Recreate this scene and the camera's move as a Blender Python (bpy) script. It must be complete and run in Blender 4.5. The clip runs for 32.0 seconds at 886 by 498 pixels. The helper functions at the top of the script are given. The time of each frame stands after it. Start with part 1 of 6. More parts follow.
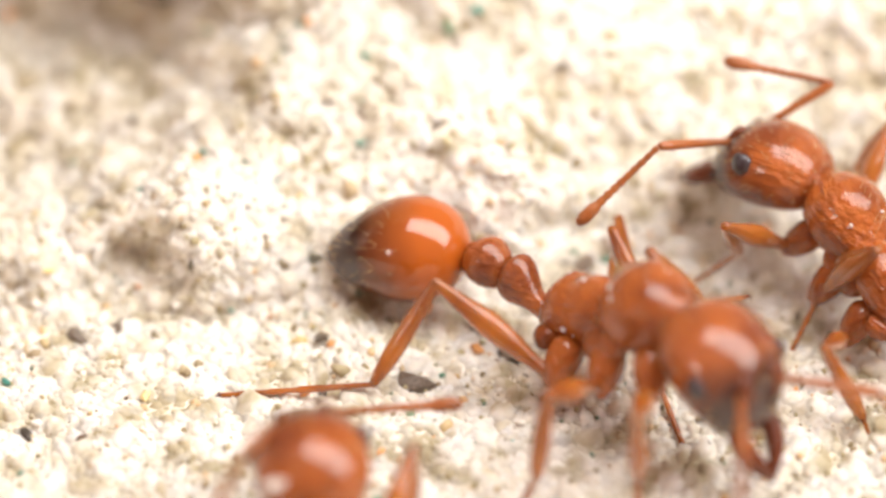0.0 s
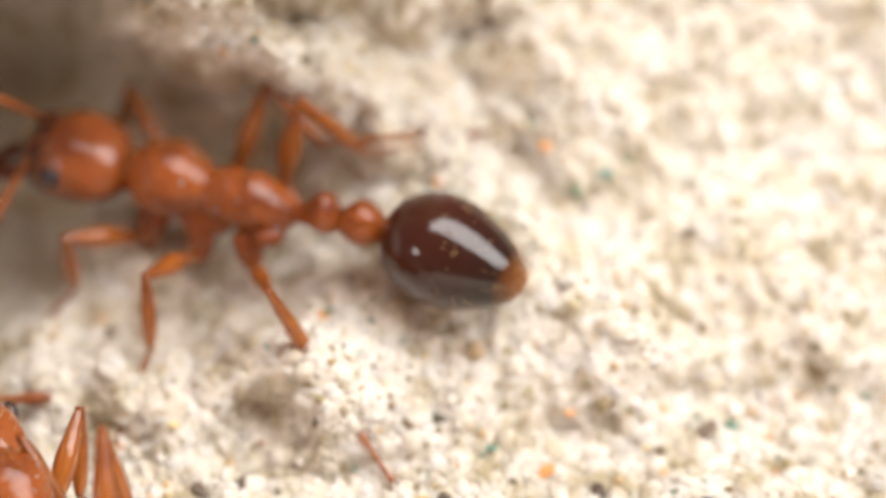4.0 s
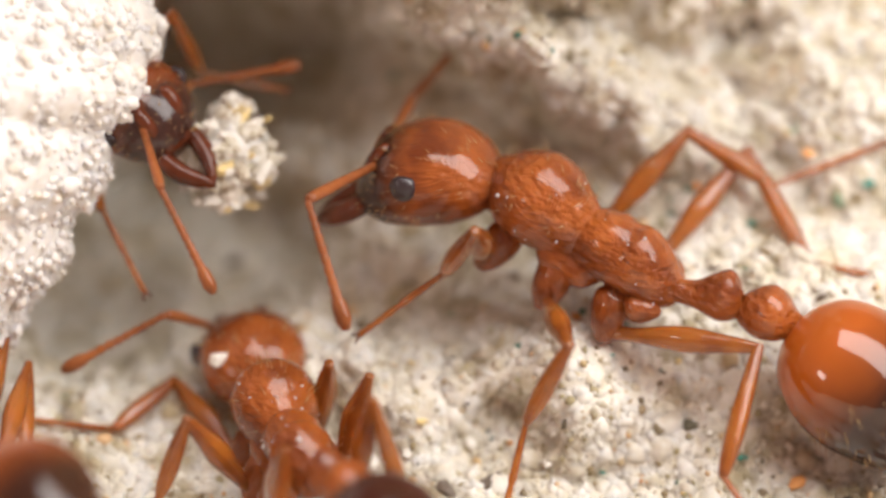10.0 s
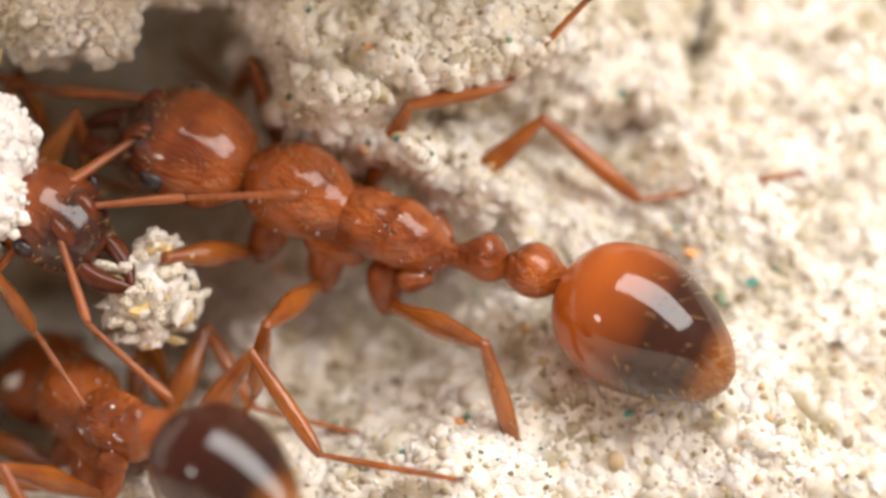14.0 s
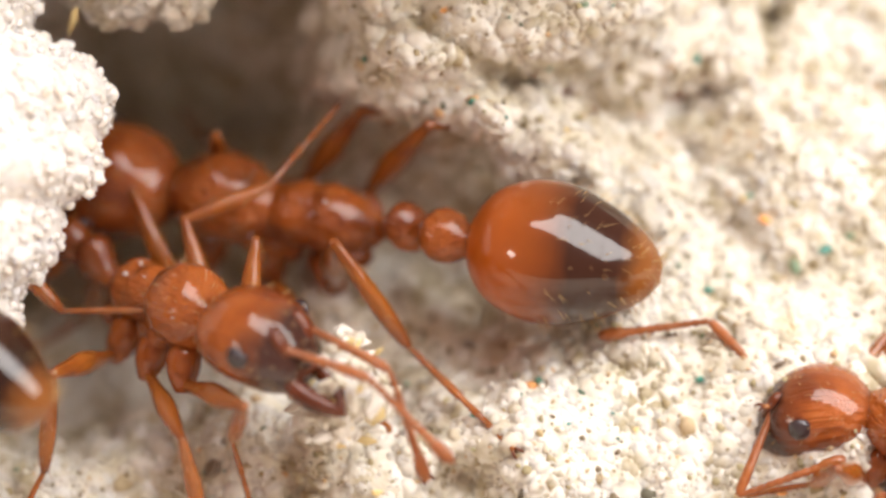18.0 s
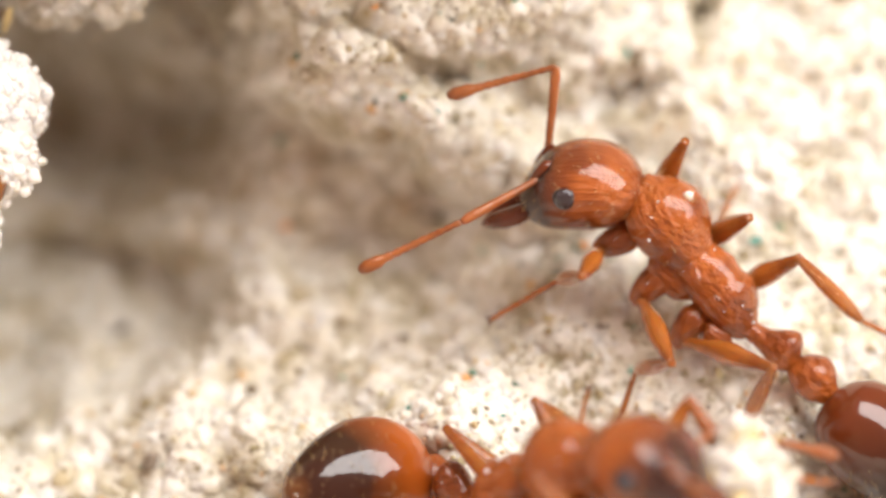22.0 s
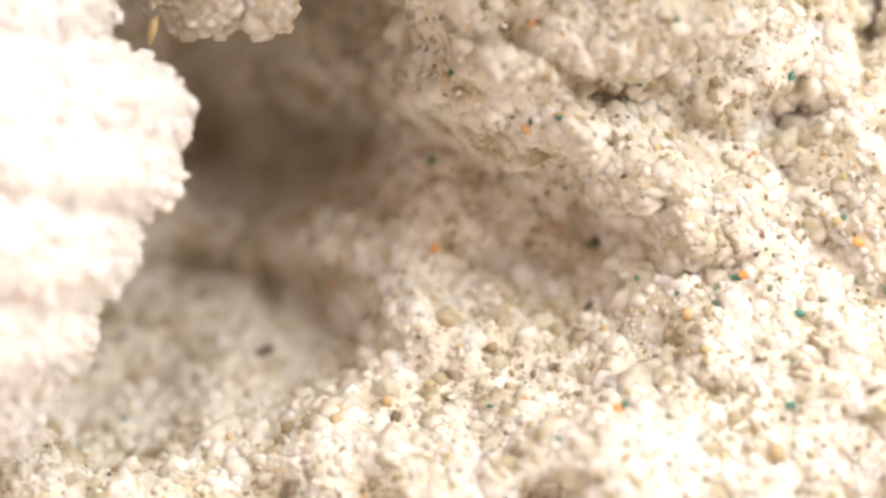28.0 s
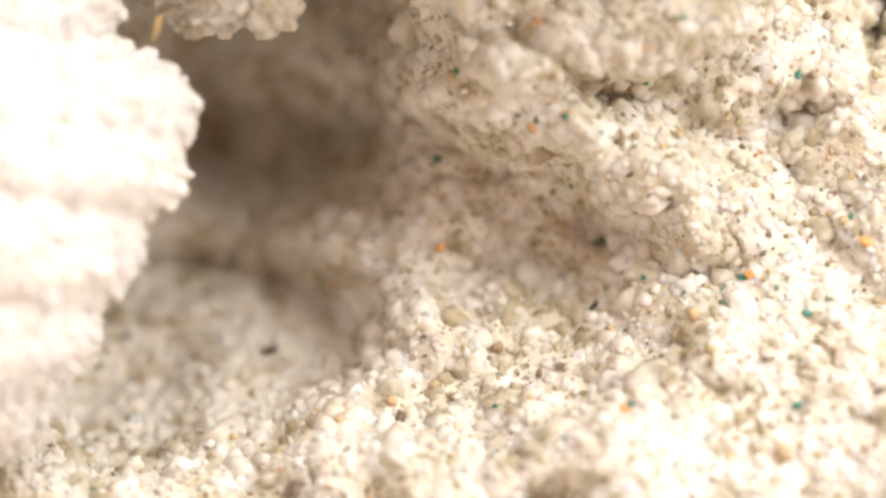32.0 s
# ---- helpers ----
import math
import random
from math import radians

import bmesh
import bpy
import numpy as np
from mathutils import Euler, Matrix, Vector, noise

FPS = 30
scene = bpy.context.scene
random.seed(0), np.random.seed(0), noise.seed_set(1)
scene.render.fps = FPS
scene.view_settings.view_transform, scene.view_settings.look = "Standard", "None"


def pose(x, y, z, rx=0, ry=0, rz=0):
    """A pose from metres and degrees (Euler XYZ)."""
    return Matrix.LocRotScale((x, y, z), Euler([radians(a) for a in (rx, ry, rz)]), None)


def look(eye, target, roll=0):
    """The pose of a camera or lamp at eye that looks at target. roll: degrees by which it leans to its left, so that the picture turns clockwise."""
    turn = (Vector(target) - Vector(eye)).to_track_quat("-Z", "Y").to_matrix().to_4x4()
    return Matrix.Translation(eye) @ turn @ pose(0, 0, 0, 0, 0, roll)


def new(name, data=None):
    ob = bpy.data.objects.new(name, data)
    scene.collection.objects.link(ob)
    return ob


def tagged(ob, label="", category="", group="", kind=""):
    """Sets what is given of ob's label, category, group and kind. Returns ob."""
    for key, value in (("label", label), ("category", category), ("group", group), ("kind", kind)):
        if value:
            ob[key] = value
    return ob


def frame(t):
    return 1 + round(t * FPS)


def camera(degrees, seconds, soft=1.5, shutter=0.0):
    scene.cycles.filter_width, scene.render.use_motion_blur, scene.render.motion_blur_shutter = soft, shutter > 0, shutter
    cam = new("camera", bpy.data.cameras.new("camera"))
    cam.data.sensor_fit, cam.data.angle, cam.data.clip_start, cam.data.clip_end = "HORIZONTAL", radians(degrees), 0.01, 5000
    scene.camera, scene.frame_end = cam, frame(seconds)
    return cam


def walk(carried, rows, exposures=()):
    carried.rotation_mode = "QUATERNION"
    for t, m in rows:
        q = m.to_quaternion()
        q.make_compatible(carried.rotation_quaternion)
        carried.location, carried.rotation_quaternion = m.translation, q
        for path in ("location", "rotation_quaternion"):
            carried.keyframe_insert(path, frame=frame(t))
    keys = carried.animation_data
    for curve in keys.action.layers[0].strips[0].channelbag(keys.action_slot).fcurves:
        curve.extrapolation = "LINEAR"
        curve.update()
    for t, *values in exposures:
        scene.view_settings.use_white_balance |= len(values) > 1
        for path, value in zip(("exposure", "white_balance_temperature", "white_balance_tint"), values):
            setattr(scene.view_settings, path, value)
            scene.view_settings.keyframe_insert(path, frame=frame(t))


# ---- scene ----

MM = 0.001
# all lengths below are written in millimetres and scaled by MM when they are linked

# ---- the camera: a macro lens on a fixed stand, tilted and turned by hand ----
PITCH = radians(36)
AX = np.array((1.0, 0.0, 0.0))                                  # to the right
UP = np.array((0.0, math.sin(PITCH), math.cos(PITCH)))          # up the bank
TO = np.array((0.0, -math.cos(PITCH), math.sin(PITCH)))         # towards the lens
DIST = 45.72
CENTRE = np.array((0.0, 0.0, 2.02))
EYE = CENTRE + DIST * TO


def spot(a, b, d):
    """The place seen a mm right and b mm up of the centre, d mm in front of the bank's plane."""
    k = (DIST - np.asarray(d)) / DIST
    flat = np.multiply.outer(k * a, AX) + np.multiply.outer(k * b, UP) - np.multiply.outer(k * DIST, TO)
    return EYE + flat


# seconds, aim right and up, and how far the lens is drawn back (mm)
AIM = (
    (0.0, 3.699, -2.357, 1.50),
    (0.5, 3.434, -2.362, 1.50),
    (1.0, 3.020, -1.806, 1.50),
    (1.5, 3.005, -1.954, 1.50),
    (2.0, 3.168, -1.755, 1.50),
    (2.5, 2.934, -1.474, 1.50),
    (4.5, 2.332, -0.755, 1.70),
    (5.0, 1.816, -0.867, 1.63),
    (5.5, 1.515, -1.148, 1.45),
    (6.0, 1.357, -1.383, 1.20),
    (6.5, 1.648, -1.719, 1.05),
    (7.0, 1.648, -1.781, 0.90),
    (7.5, 1.418, -1.724, 0.90),
    (8.0, 1.199, -1.719, 0.90),
    (8.5, 0.944, -1.434, 0.90),
    (9.0, 0.847, -1.622, 0.90),
    (9.5, 0.566, -1.250, 1.00),
    (10.0, 0.332, -0.781, 1.10),
    (10.5, 0.066, -0.418, 1.05),
    (11.0, 0.153, -0.056, 1.00),
    (11.5, 0.551, -0.245, 0.90),
    (12.0, 0.898, -0.214, 0.80),
    (12.5, 1.265, 0.010, 0.77),
    (13.0, 1.480, -0.143, 0.73),
    (13.5, 1.449, 0.179, 0.70),
    (15.5, 1.388, -0.204, 0.60),
    (16.0, 1.296, -0.311, 0.62),
    (16.5, 1.133, -0.240, 0.64),
    (17.0, 1.133, -0.270, 0.66),
    (17.5, 0.847, -0.077, 0.68),
    (18.0, 0.755, -0.168, 0.70),
    (18.5, 0.755, -0.337, 0.80),
    (19.0, 0.934, -0.459, 0.90),
    (19.5, 1.077, -0.270, 0.95),
    (20.0, 0.964, -0.219, 1.00),
    (20.5, 0.750, -0.209, 1.02),
    (21.0, 0.765, -0.102, 1.05),
    (21.5, 1.224, -0.301, 1.08),
    (22.0, 1.347, -0.230, 1.10),
    (22.5, 1.699, -0.153, 1.00),
    (23.0, 1.913, -0.347, 0.90),
    (23.5, 1.684, -0.122, 0.80),
    (24.0, 1.694, -0.464, 0.70),
    (24.5, 1.551, -0.694, 0.63),
    (25.0, 1.051, -0.184, 0.57),
    (25.5, 0.801, -0.235, 0.50),
    (27.5, 0.125, -0.117, -0.22),
    (28.0, 0.000, 0.000, -0.40),
    (28.5, 0.102, -0.117, -0.43),
    (29.0, 0.102, -0.125, -0.45),
    (29.5, -0.041, 0.023, -0.47),
    (30.0, -0.242, -0.023, -0.50),
    (30.5, -0.265, 0.189, -0.53),
    (31.0, -0.110, -0.117, -0.55),
    (31.5, -0.023, -0.188, -0.57),
    (32.0, -0.047, -0.008, -0.60),
)
cam = camera(10.0, 32.0, soft=3.0)
cam.data.dof.use_dof = True
cam.data.dof.focus_distance = DIST * MM
cam.data.dof.aperture_fstop = 68.0
cam_rows = []
for t, a, b, back in AIM:
    eye = EYE + back * TO
    aim = CENTRE + a * AX + b * UP + back * TO
    cam_rows.append((t, look(tuple(eye * MM), tuple(aim * MM))))
EXPOSURES = ((0.0, 0.18), (1.0, 0.04), (2.5, 0.00), (5.0, -0.14), (9.0, -0.08), (10.0, -0.14), (11.0, -0.17), (12.0, -0.09), (13.0, -0.04), (16.0, -0.04), (19.0, 0.13), (21.0, 0.20), (23.0, 0.18), (24.0, 0.08), (28.0, 0.09), (32.0, 0.10))
walk(cam, cam_rows, EXPOSURES)

# ---- light: pale surroundings, one large soft window to the right, a small one to the left ----
world = bpy.data.worlds.new("world")
scene.world = world
world.use_nodes = True
wn = world.node_tree.nodes
wn["Background"].inputs["Color"].default_value = (1.0, 0.58, 0.44, 1)
wn["Background"].inputs["Strength"].default_value = 0.46


def soft_light(name, direction, distance, wide, high, watts, colour):
    lamp = bpy.data.lights.new(name, "AREA")
    lamp.shape = "RECTANGLE"
    lamp.size, lamp.size_y = wide * MM, high * MM
    lamp.energy = watts
    lamp.color = colour
    way = direction[0] * AX + direction[1] * UP + direction[2] * TO
    way = way / np.linalg.norm(way)
    ob = new(name, lamp)
    long = 0.86 * AX - 0.50 * UP
    long = long - way * (long @ way)
    long = long / np.linalg.norm(long)
    m = Matrix((long, np.cross(way, long), way)).transposed().to_4x4()
    m.translation = (CENTRE + way * distance) * MM
    ob.matrix_world = m
    return ob


soft_light("window_light", (0.46, 0.60, 0.66), 50, 82, 32, 0.057, (1.0, 0.975, 0.945))
soft_light("small_window_light", (-0.72, -0.05, 0.66), 70, 13, 9, 0.004, (1.0, 0.93, 0.86))

# ---- materials ----
def mat(name, rough=0.5, colour=(0.8, 0.8, 0.8), **extra):
    m = bpy.data.materials.new(name)
    m.use_nodes = True
    b = m.node_tree.nodes["Principled BSDF"]
    b.inputs["Base Color"].default_value = (*colour, 1)
    b.inputs["Roughness"].default_value = rough
    for key, value in extra.items():
        b.inputs[key.replace("_", " ")].default_value = value
    return m, m.node_tree.nodes, m.node_tree.links, b


def ramp_node(nodes, stops, hold=False):
    r = nodes.new("ShaderNodeValToRGB")
    r.color_ramp.interpolation = "CONSTANT" if hold else "LINEAR"
    while len(r.color_ramp.elements) < len(stops):
        r.color_ramp.elements.new(1.0)
    for e, (p, c) in zip(r.color_ramp.elements, stops):
        e.position, e.color = p, (*c, 1)
    return r


def texture(nodes, links, scale, detail=3.0, kind="ShaderNodeTexNoise", stretch=None):
    co = nodes.new("ShaderNodeTexCoord")
    n = nodes.new(kind)
    n.inputs["Scale"].default_value = scale
    if "Detail" in n.inputs:
        n.inputs["Detail"].default_value = detail
    if stretch:
        mp = nodes.new("ShaderNodeMapping")
        mp.inputs["Scale"].default_value = stretch
        links.new(co.outputs["Object"], mp.inputs["Vector"])
        links.new(mp.outputs["Vector"], n.inputs["Vector"])
    else:
        links.new(co.outputs["Object"], n.inputs["Vector"])
    return n


def bump(nodes, links, height, bsdf, strength, distance):
    b = nodes.new("ShaderNodeBump")
    b.inputs["Strength"].default_value = strength
    b.inputs["Distance"].default_value = distance * MM
    links.new(height, b.inputs["Height"])
    links.new(b.outputs["Normal"], bsdf.inputs["Normal"])
    return b


def multiply(nodes, links, one, two, factor=1.0):
    x = nodes.new("ShaderNodeMix")
    x.data_type, x.blend_type = "RGBA", "MULTIPLY"
    x.inputs["Factor"].default_value = factor
    links.new(one, x.inputs["A"])
    links.new(two, x.inputs["B"])
    return x.outputs["Result"]


def sand_material(name, stops, soak=0.0, dull=0.0, dirt=0.0):
    """Quartz sand: each grain takes its own colour, with fine frosting."""
    m, n, l, b = mat(name, 0.42, Specular_IOR_Level=0.4, Subsurface_Weight=soak, Subsurface_Scale=0.07 * MM)
    b.inputs["Subsurface Radius"].default_value = (1.0, 0.92, 0.78)
    geo = n.new("ShaderNodeNewGeometry")
    r = ramp_node(n, stops)
    l.new(geo.outputs["Random Per Island"], r.inputs["Fac"])
    fleck = texture(n, l, 9000, 4)
    fr = ramp_node(n, [(0.3, (0.80, 0.76, 0.70)), (0.62, (1, 1, 1))])
    l.new(fleck.outputs["Fac"], fr.inputs["Fac"])
    tint = multiply(n, l, r.outputs["Color"], fr.outputs["Color"], 0.6)
    if dirt:
        patch = texture(n, l, 2200, 3)
        pr = ramp_node(n, [(0.36, (0.56, 0.50, 0.36)), (0.53, (1, 1, 1))])
        l.new(patch.outputs["Fac"], pr.inputs["Fac"])
        tint = multiply(n, l, tint, pr.outputs["Color"], dirt)
    l.new(tint, b.inputs["Base Color"])
    bump(n, l, fleck.outputs["Fac"], b, 0.35, 0.02)
    rr = n.new("ShaderNodeMapRange")
    rr.inputs["To Min"].default_value, rr.inputs["To Max"].default_value = 0.22 + dull, 0.62 + dull * 0.7
    l.new(fleck.outputs["Fac"], rr.inputs["Value"])
    l.new(rr.outputs["Result"], b.inputs["Roughness"])
    return m


WHITE, CREAM, TAN = (0.82, 0.80, 0.745), (0.76, 0.73, 0.65), (0.54, 0.47, 0.33)
SAND = sand_material("quartz_sand", [(0.0, WHITE), (0.62, (0.80, 0.775, 0.71)), (0.82, CREAM), (0.965, (0.74, 0.70, 0.61)), (0.99, (0.64, 0.58, 0.45)), (1.0, TAN)], soak=0.5, dull=0.3, dirt=0.95)
PALE_SAND = sand_material("pale_sand", [(0.0, (0.89, 0.875, 0.85)), (0.7, (0.87, 0.85, 0.815)), (1.0, (0.82, 0.77, 0.69))], soak=0.6, dull=0.15)
# mineral colours; the olive and brown ones also paint in shaded pits between grains
SPECKS = sand_material("mineral_pit_specks", [(0.0, (0.50, 0.42, 0.27)), (0.25, (0.42, 0.37, 0.22)), (0.44, (0.30, 0.23, 0.14)), (0.56, (0.56, 0.46, 0.30)), (0.66, (0.70, 0.46, 0.25)),
                                          (0.80, (0.60, 0.49, 0.28)), (0.88, (0.12, 0.28, 0.21)), (0.93, (0.15, 0.10, 0.07)), (1.0, (0.42, 0.38, 0.24))], 0.0, 0.45)


def bed_material():
    """The packed fine sand between the grains."""
    m, n, l, b = mat("packed_sand", 0.8)
    no = texture(n, l, 5000, 6)
    r = ramp_node(n, [(0.3, (0.60, 0.54, 0.40)), (0.44, (0.76, 0.72, 0.61)), (0.60, (0.85, 0.83, 0.77))])
    l.new(no.outputs["Fac"], r.inputs["Fac"])
    big = texture(n, l, 700, 3)
    r2 = ramp_node(n, [(0.35, (0.82, 0.78, 0.68)), (0.6, (1, 1, 1))])
    l.new(big.outputs["Fac"], r2.inputs["Fac"])
    l.new(multiply(n, l, r.outputs["Color"], r2.outputs["Color"]), b.inputs["Base Color"])
    bump(n, l, no.outputs["Fac"], b, 0.8, 0.06)
    return m


SAND_BED = bed_material()


def speck_material(name, colour, rough, vary=0.35):
    m, n, l, b = mat(name, rough, colour)
    info = n.new("ShaderNodeObjectInfo")
    no = texture(n, l, 12000, 3)
    r = ramp_node(n, [(0.3, tuple(c * (1 - vary) for c in colour)), (0.7, tuple(min(1, c * (1 + vary)) for c in colour))])
    add = n.new("ShaderNodeMath")
    add.operation = "ADD"
    sc = n.new("ShaderNodeMath")
    sc.operation = "MULTIPLY_ADD"
    sc.inputs[1].default_value, sc.inputs[2].default_value = 0.4, -0.2
    l.new(info.outputs["Random"], sc.inputs[0])
    l.new(no.outputs["Fac"], add.inputs[0])
    l.new(sc.outputs[0], add.inputs[1])
    l.new(add.outputs[0], r.inputs["Fac"])
    l.new(r.outputs["Color"], b.inputs["Base Color"])
    bump(n, l, no.outputs["Fac"], b, 0.4, 0.015)
    return m


SPECK = {
    "white": speck_material("milky_quartz", (0.88, 0.85, 0.78), 0.25, 0.12),
    "orange": speck_material("orange_quartz", (0.78, 0.36, 0.12), 0.35),
    "teal": speck_material("teal_mineral", (0.06, 0.26, 0.21), 0.3),
    "dark": speck_material("dark_mineral", (0.13, 0.10, 0.075), 0.3, 0.8),
    "yellow": speck_material("yellow_quartz", (0.80, 0.60, 0.28), 0.35),
}


def cuticle(name, colour, deep, rough, scale, relief, stretch=None, gloss=0.3, soft=0.35, front=None, ridges=None, clear=0.0):
    """Amber insect cuticle: light soaks a little way in, fine sculpture, glossy coat."""
    m, n, l, b = mat(name, rough, colour, Coat_Weight=gloss, Coat_Roughness=0.09, Subsurface_Weight=soft,
                     Subsurface_Scale=0.12 * MM, Specular_IOR_Level=0.2, Transmission_Weight=clear, IOR=1.38)
    b.inputs["Subsurface Radius"].default_value = (1.0, 0.35, 0.1)
    big = texture(n, l, 2200, 4)
    r = ramp_node(n, [(0.34, deep), (0.58, colour)])
    l.new(big.outputs["Fac"], r.inputs["Fac"])
    coat = r.outputs["Color"]
    if front:
        co = n.new("ShaderNodeTexCoord")
        sep = n.new("ShaderNodeSeparateXYZ")
        l.new(co.outputs["Generated"], sep.inputs[0])
        wob = n.new("ShaderNodeMath")
        wob.operation = "MULTIPLY_ADD"
        wob.inputs[1].default_value = 0.4
        l.new(big.outputs["Fac"], wob.inputs[0])
        l.new(sep.outputs["X"], wob.inputs[2])
        fr = ramp_node(n, [(0.74, (0, 0, 0)), (1.04, (1, 1, 1))])
        l.new(wob.outputs[0], fr.inputs["Fac"])
        mix = n.new("ShaderNodeMix")
        mix.data_type = "RGBA"
        l.new(fr.outputs["Color"], mix.inputs["Factor"])
        l.new(coat, mix.inputs["A"])
        mix.inputs["B"].default_value = (*front, 1)
        coat = mix.outputs["Result"]
    l.new(coat, b.inputs["Base Color"])
    fine = texture(n, l, scale, 2, stretch=stretch)
    height = fine.outputs["Fac"]
    if ridges:
        co = n.new("ShaderNodeTexCoord")
        mp = n.new("ShaderNodeMapping")
        mp.inputs["Scale"].default_value = ridges[1]
        wv = n.new("ShaderNodeTexWave")
        wv.bands_direction = "DIAGONAL"
        wv.inputs["Scale"].default_value = ridges[0]
        wv.inputs["Distortion"].default_value = 5.0
        wv.inputs["Detail"].default_value = 2.0
        wv.inputs["Detail Scale"].default_value = 0.6
        l.new(co.outputs["Object"], mp.inputs["Vector"])
        l.new(mp.outputs["Vector"], wv.inputs["Vector"])
        ad = n.new("ShaderNodeMath")
        ad.operation = "MULTIPLY_ADD"
        ad.inputs[1].default_value = ridges[2]
        l.new(wv.outputs["Fac"], ad.inputs[0])
        l.new(height, ad.inputs[2])
        height = ad.outputs[0]
    bump(n, l, height, b, relief, 0.05)
    return m


def gaster_material(name, front, back, where, end):
    """Smooth, strongly polished shell that turns from amber to dark brown towards its tip."""
    m, n, l, b = mat(name, 0.3, front, Coat_Weight=1.0, Coat_IOR=1.58, Coat_Roughness=0.03, Specular_IOR_Level=0.05, Transmission_Weight=0.20, IOR=1.38, Subsurface_Weight=0.06,
                     Subsurface_Scale=0.12 * MM)
    b.inputs["Subsurface Radius"].default_value = (1.0, 0.35, 0.1)
    co = n.new("ShaderNodeTexCoord")
    sep = n.new("ShaderNodeSeparateXYZ")
    l.new(co.outputs["Object"], sep.inputs[0])
    span = n.new("ShaderNodeMapRange")
    span.inputs["From Min"].default_value, span.inputs["From Max"].default_value = -1.6 * MM, 0.0
    l.new(sep.outputs["X"], span.inputs["Value"])
    no = texture(n, l, 2500, 3)
    mx = n.new("ShaderNodeMath")
    mx.operation = "MULTIPLY_ADD"
    mx.inputs[1].default_value = 0.12
    l.new(no.outputs["Fac"], mx.inputs[0])
    l.new(span.outputs["Result"], mx.inputs[2])
    tip = tuple(0.45 * x + 0.55 * y for x, y in zip(back, (0.50, 0.17, 0.03)))
    r = ramp_node(n, [(end, tip), (end + 0.13, back), (where - 0.1, back), (min(0.98, where + 0.3), front)])
    l.new(mx.outputs[0], r.inputs["Fac"])
    l.new(r.outputs["Color"], b.inputs["Base Color"])
    return m


AMBER = cuticle("amber_cuticle", (0.49, 0.128, 0.023), (0.23, 0.050, 0.010), 0.27, 11000, 1.6, stretch=(0.6, 1.0, 1.6), gloss=0.9, soft=0.12, ridges=(26000, (0.10, 1.0, 1.0), 0.06), clear=0.2)
HEAD_AMBER = cuticle("striated_amber_cuticle", (0.42, 0.108, 0.020), (0.20, 0.042, 0.009), 0.26, 9000, 1.0, stretch=(0.25, 2.2, 2.2), gloss=1.0, soft=0.08, front=(0.055, 0.017, 0.011), ridges=(24000, (0.08, 1.0, 1.0), 0.10), clear=0.12)
LEG_AMBER = cuticle("leg_cuticle", (0.56, 0.185, 0.032), (0.35, 0.092, 0.017), 0.2, 14000, 0.5, stretch=(0.3, 1.5, 1.5), gloss=0.9, soft=0.12, clear=0.50)
FEELER = cuticle("feeler_cuticle", (0.44, 0.140, 0.040), (0.24, 0.070, 0.020), 0.28, 14000, 0.4, gloss=0.6, soft=0.1, clear=0.3)
BROWN = cuticle("brown_cuticle", (0.13, 0.030, 0.010), (0.06, 0.014, 0.006), 0.25, 16000, 0.3, gloss=0.6, soft=0.05)
EYE_DARK, _n, _l, _b = mat("faceted_eye", 0.22, (0.03, 0.02, 0.025), Coat_Weight=0.6)
_v = texture(_n, _l, 52000, kind="ShaderNodeTexVoronoi")
bump(_n, _l, _v.outputs["Distance"], _b, 0.5, 0.006)
HAIR, _n, _l, _b = mat("golden_hair", 0.4, (0.70, 0.42, 0.14))
_r = ramp_node(_n, [(0.0, (0.36, 0.19, 0.06)), (1.0, (0.60, 0.40, 0.17))])
_g = _n.new("ShaderNodeNewGeometry")
_l.new(_g.outputs["Random Per Island"], _r.inputs["Fac"])
_l.new(_r.outputs["Color"], _b.inputs["Base Color"])
GASTER_AMBER = gaster_material("amber_brown_gaster", (0.50, 0.112, 0.012), (0.040, 0.011, 0.005), 0.54, 0.05)
GASTER_BROWN = gaster_material("dark_brown_gaster", (0.052, 0.008, 0.003), (0.018, 0.004, 0.002), 0.44, 0.17)
GASTER_MIXED = gaster_material("banded_gaster", (0.15, 0.030, 0.007), (0.028, 0.007, 0.003), 0.6, 0.24)

# ---- the ground, the bank behind it and the hollow under the stone ----
def ruffle(a, b, wave, seed):
    """Smooth random relief of about the given wave length, from -1 to 1."""
    rng = np.random.RandomState(seed)
    grid = rng.uniform(-1, 1, (64, 64))
    x, y = np.asarray(a) / wave + 900.0, np.asarray(b) / wave + 900.0
    i, j = np.floor(x).astype(int), np.floor(y).astype(int)
    u, v = x - i, y - j
    u, v = u * u * (3 - 2 * u), v * v * (3 - 2 * v)
    g = lambda p, q: grid[p % 64, q % 64]
    return (g(i, j) * (1 - u) + g(i + 1, j) * u) * (1 - v) + (g(i, j + 1) * (1 - u) + g(i + 1, j + 1) * u) * v


def clumps(a, b, size, seed):
    """Rounded lumps of about the given size with creases between them, from 0 in a crease to 1 on top."""
    rng = np.random.RandomState(seed)
    px, py = rng.uniform(0, 1, (64, 64)), rng.uniform(0, 1, (64, 64))
    x, y = np.asarray(a) / size + 900.0, np.asarray(b) / size + 900.0
    i, j = np.floor(x).astype(int), np.floor(y).astype(int)
    near = np.full(np.shape(x), 9.0)
    for u in (-1, 0, 1):
        for v in (-1, 0, 1):
            p, q = (i + u) % 64, (j + v) % 64
            near = np.minimum(near, (i + u + px[p, q] - x) ** 2 + (j + v + py[p, q] - y) ** 2)
    return np.sqrt(np.maximum(0.0, 1 - near * 0.9))


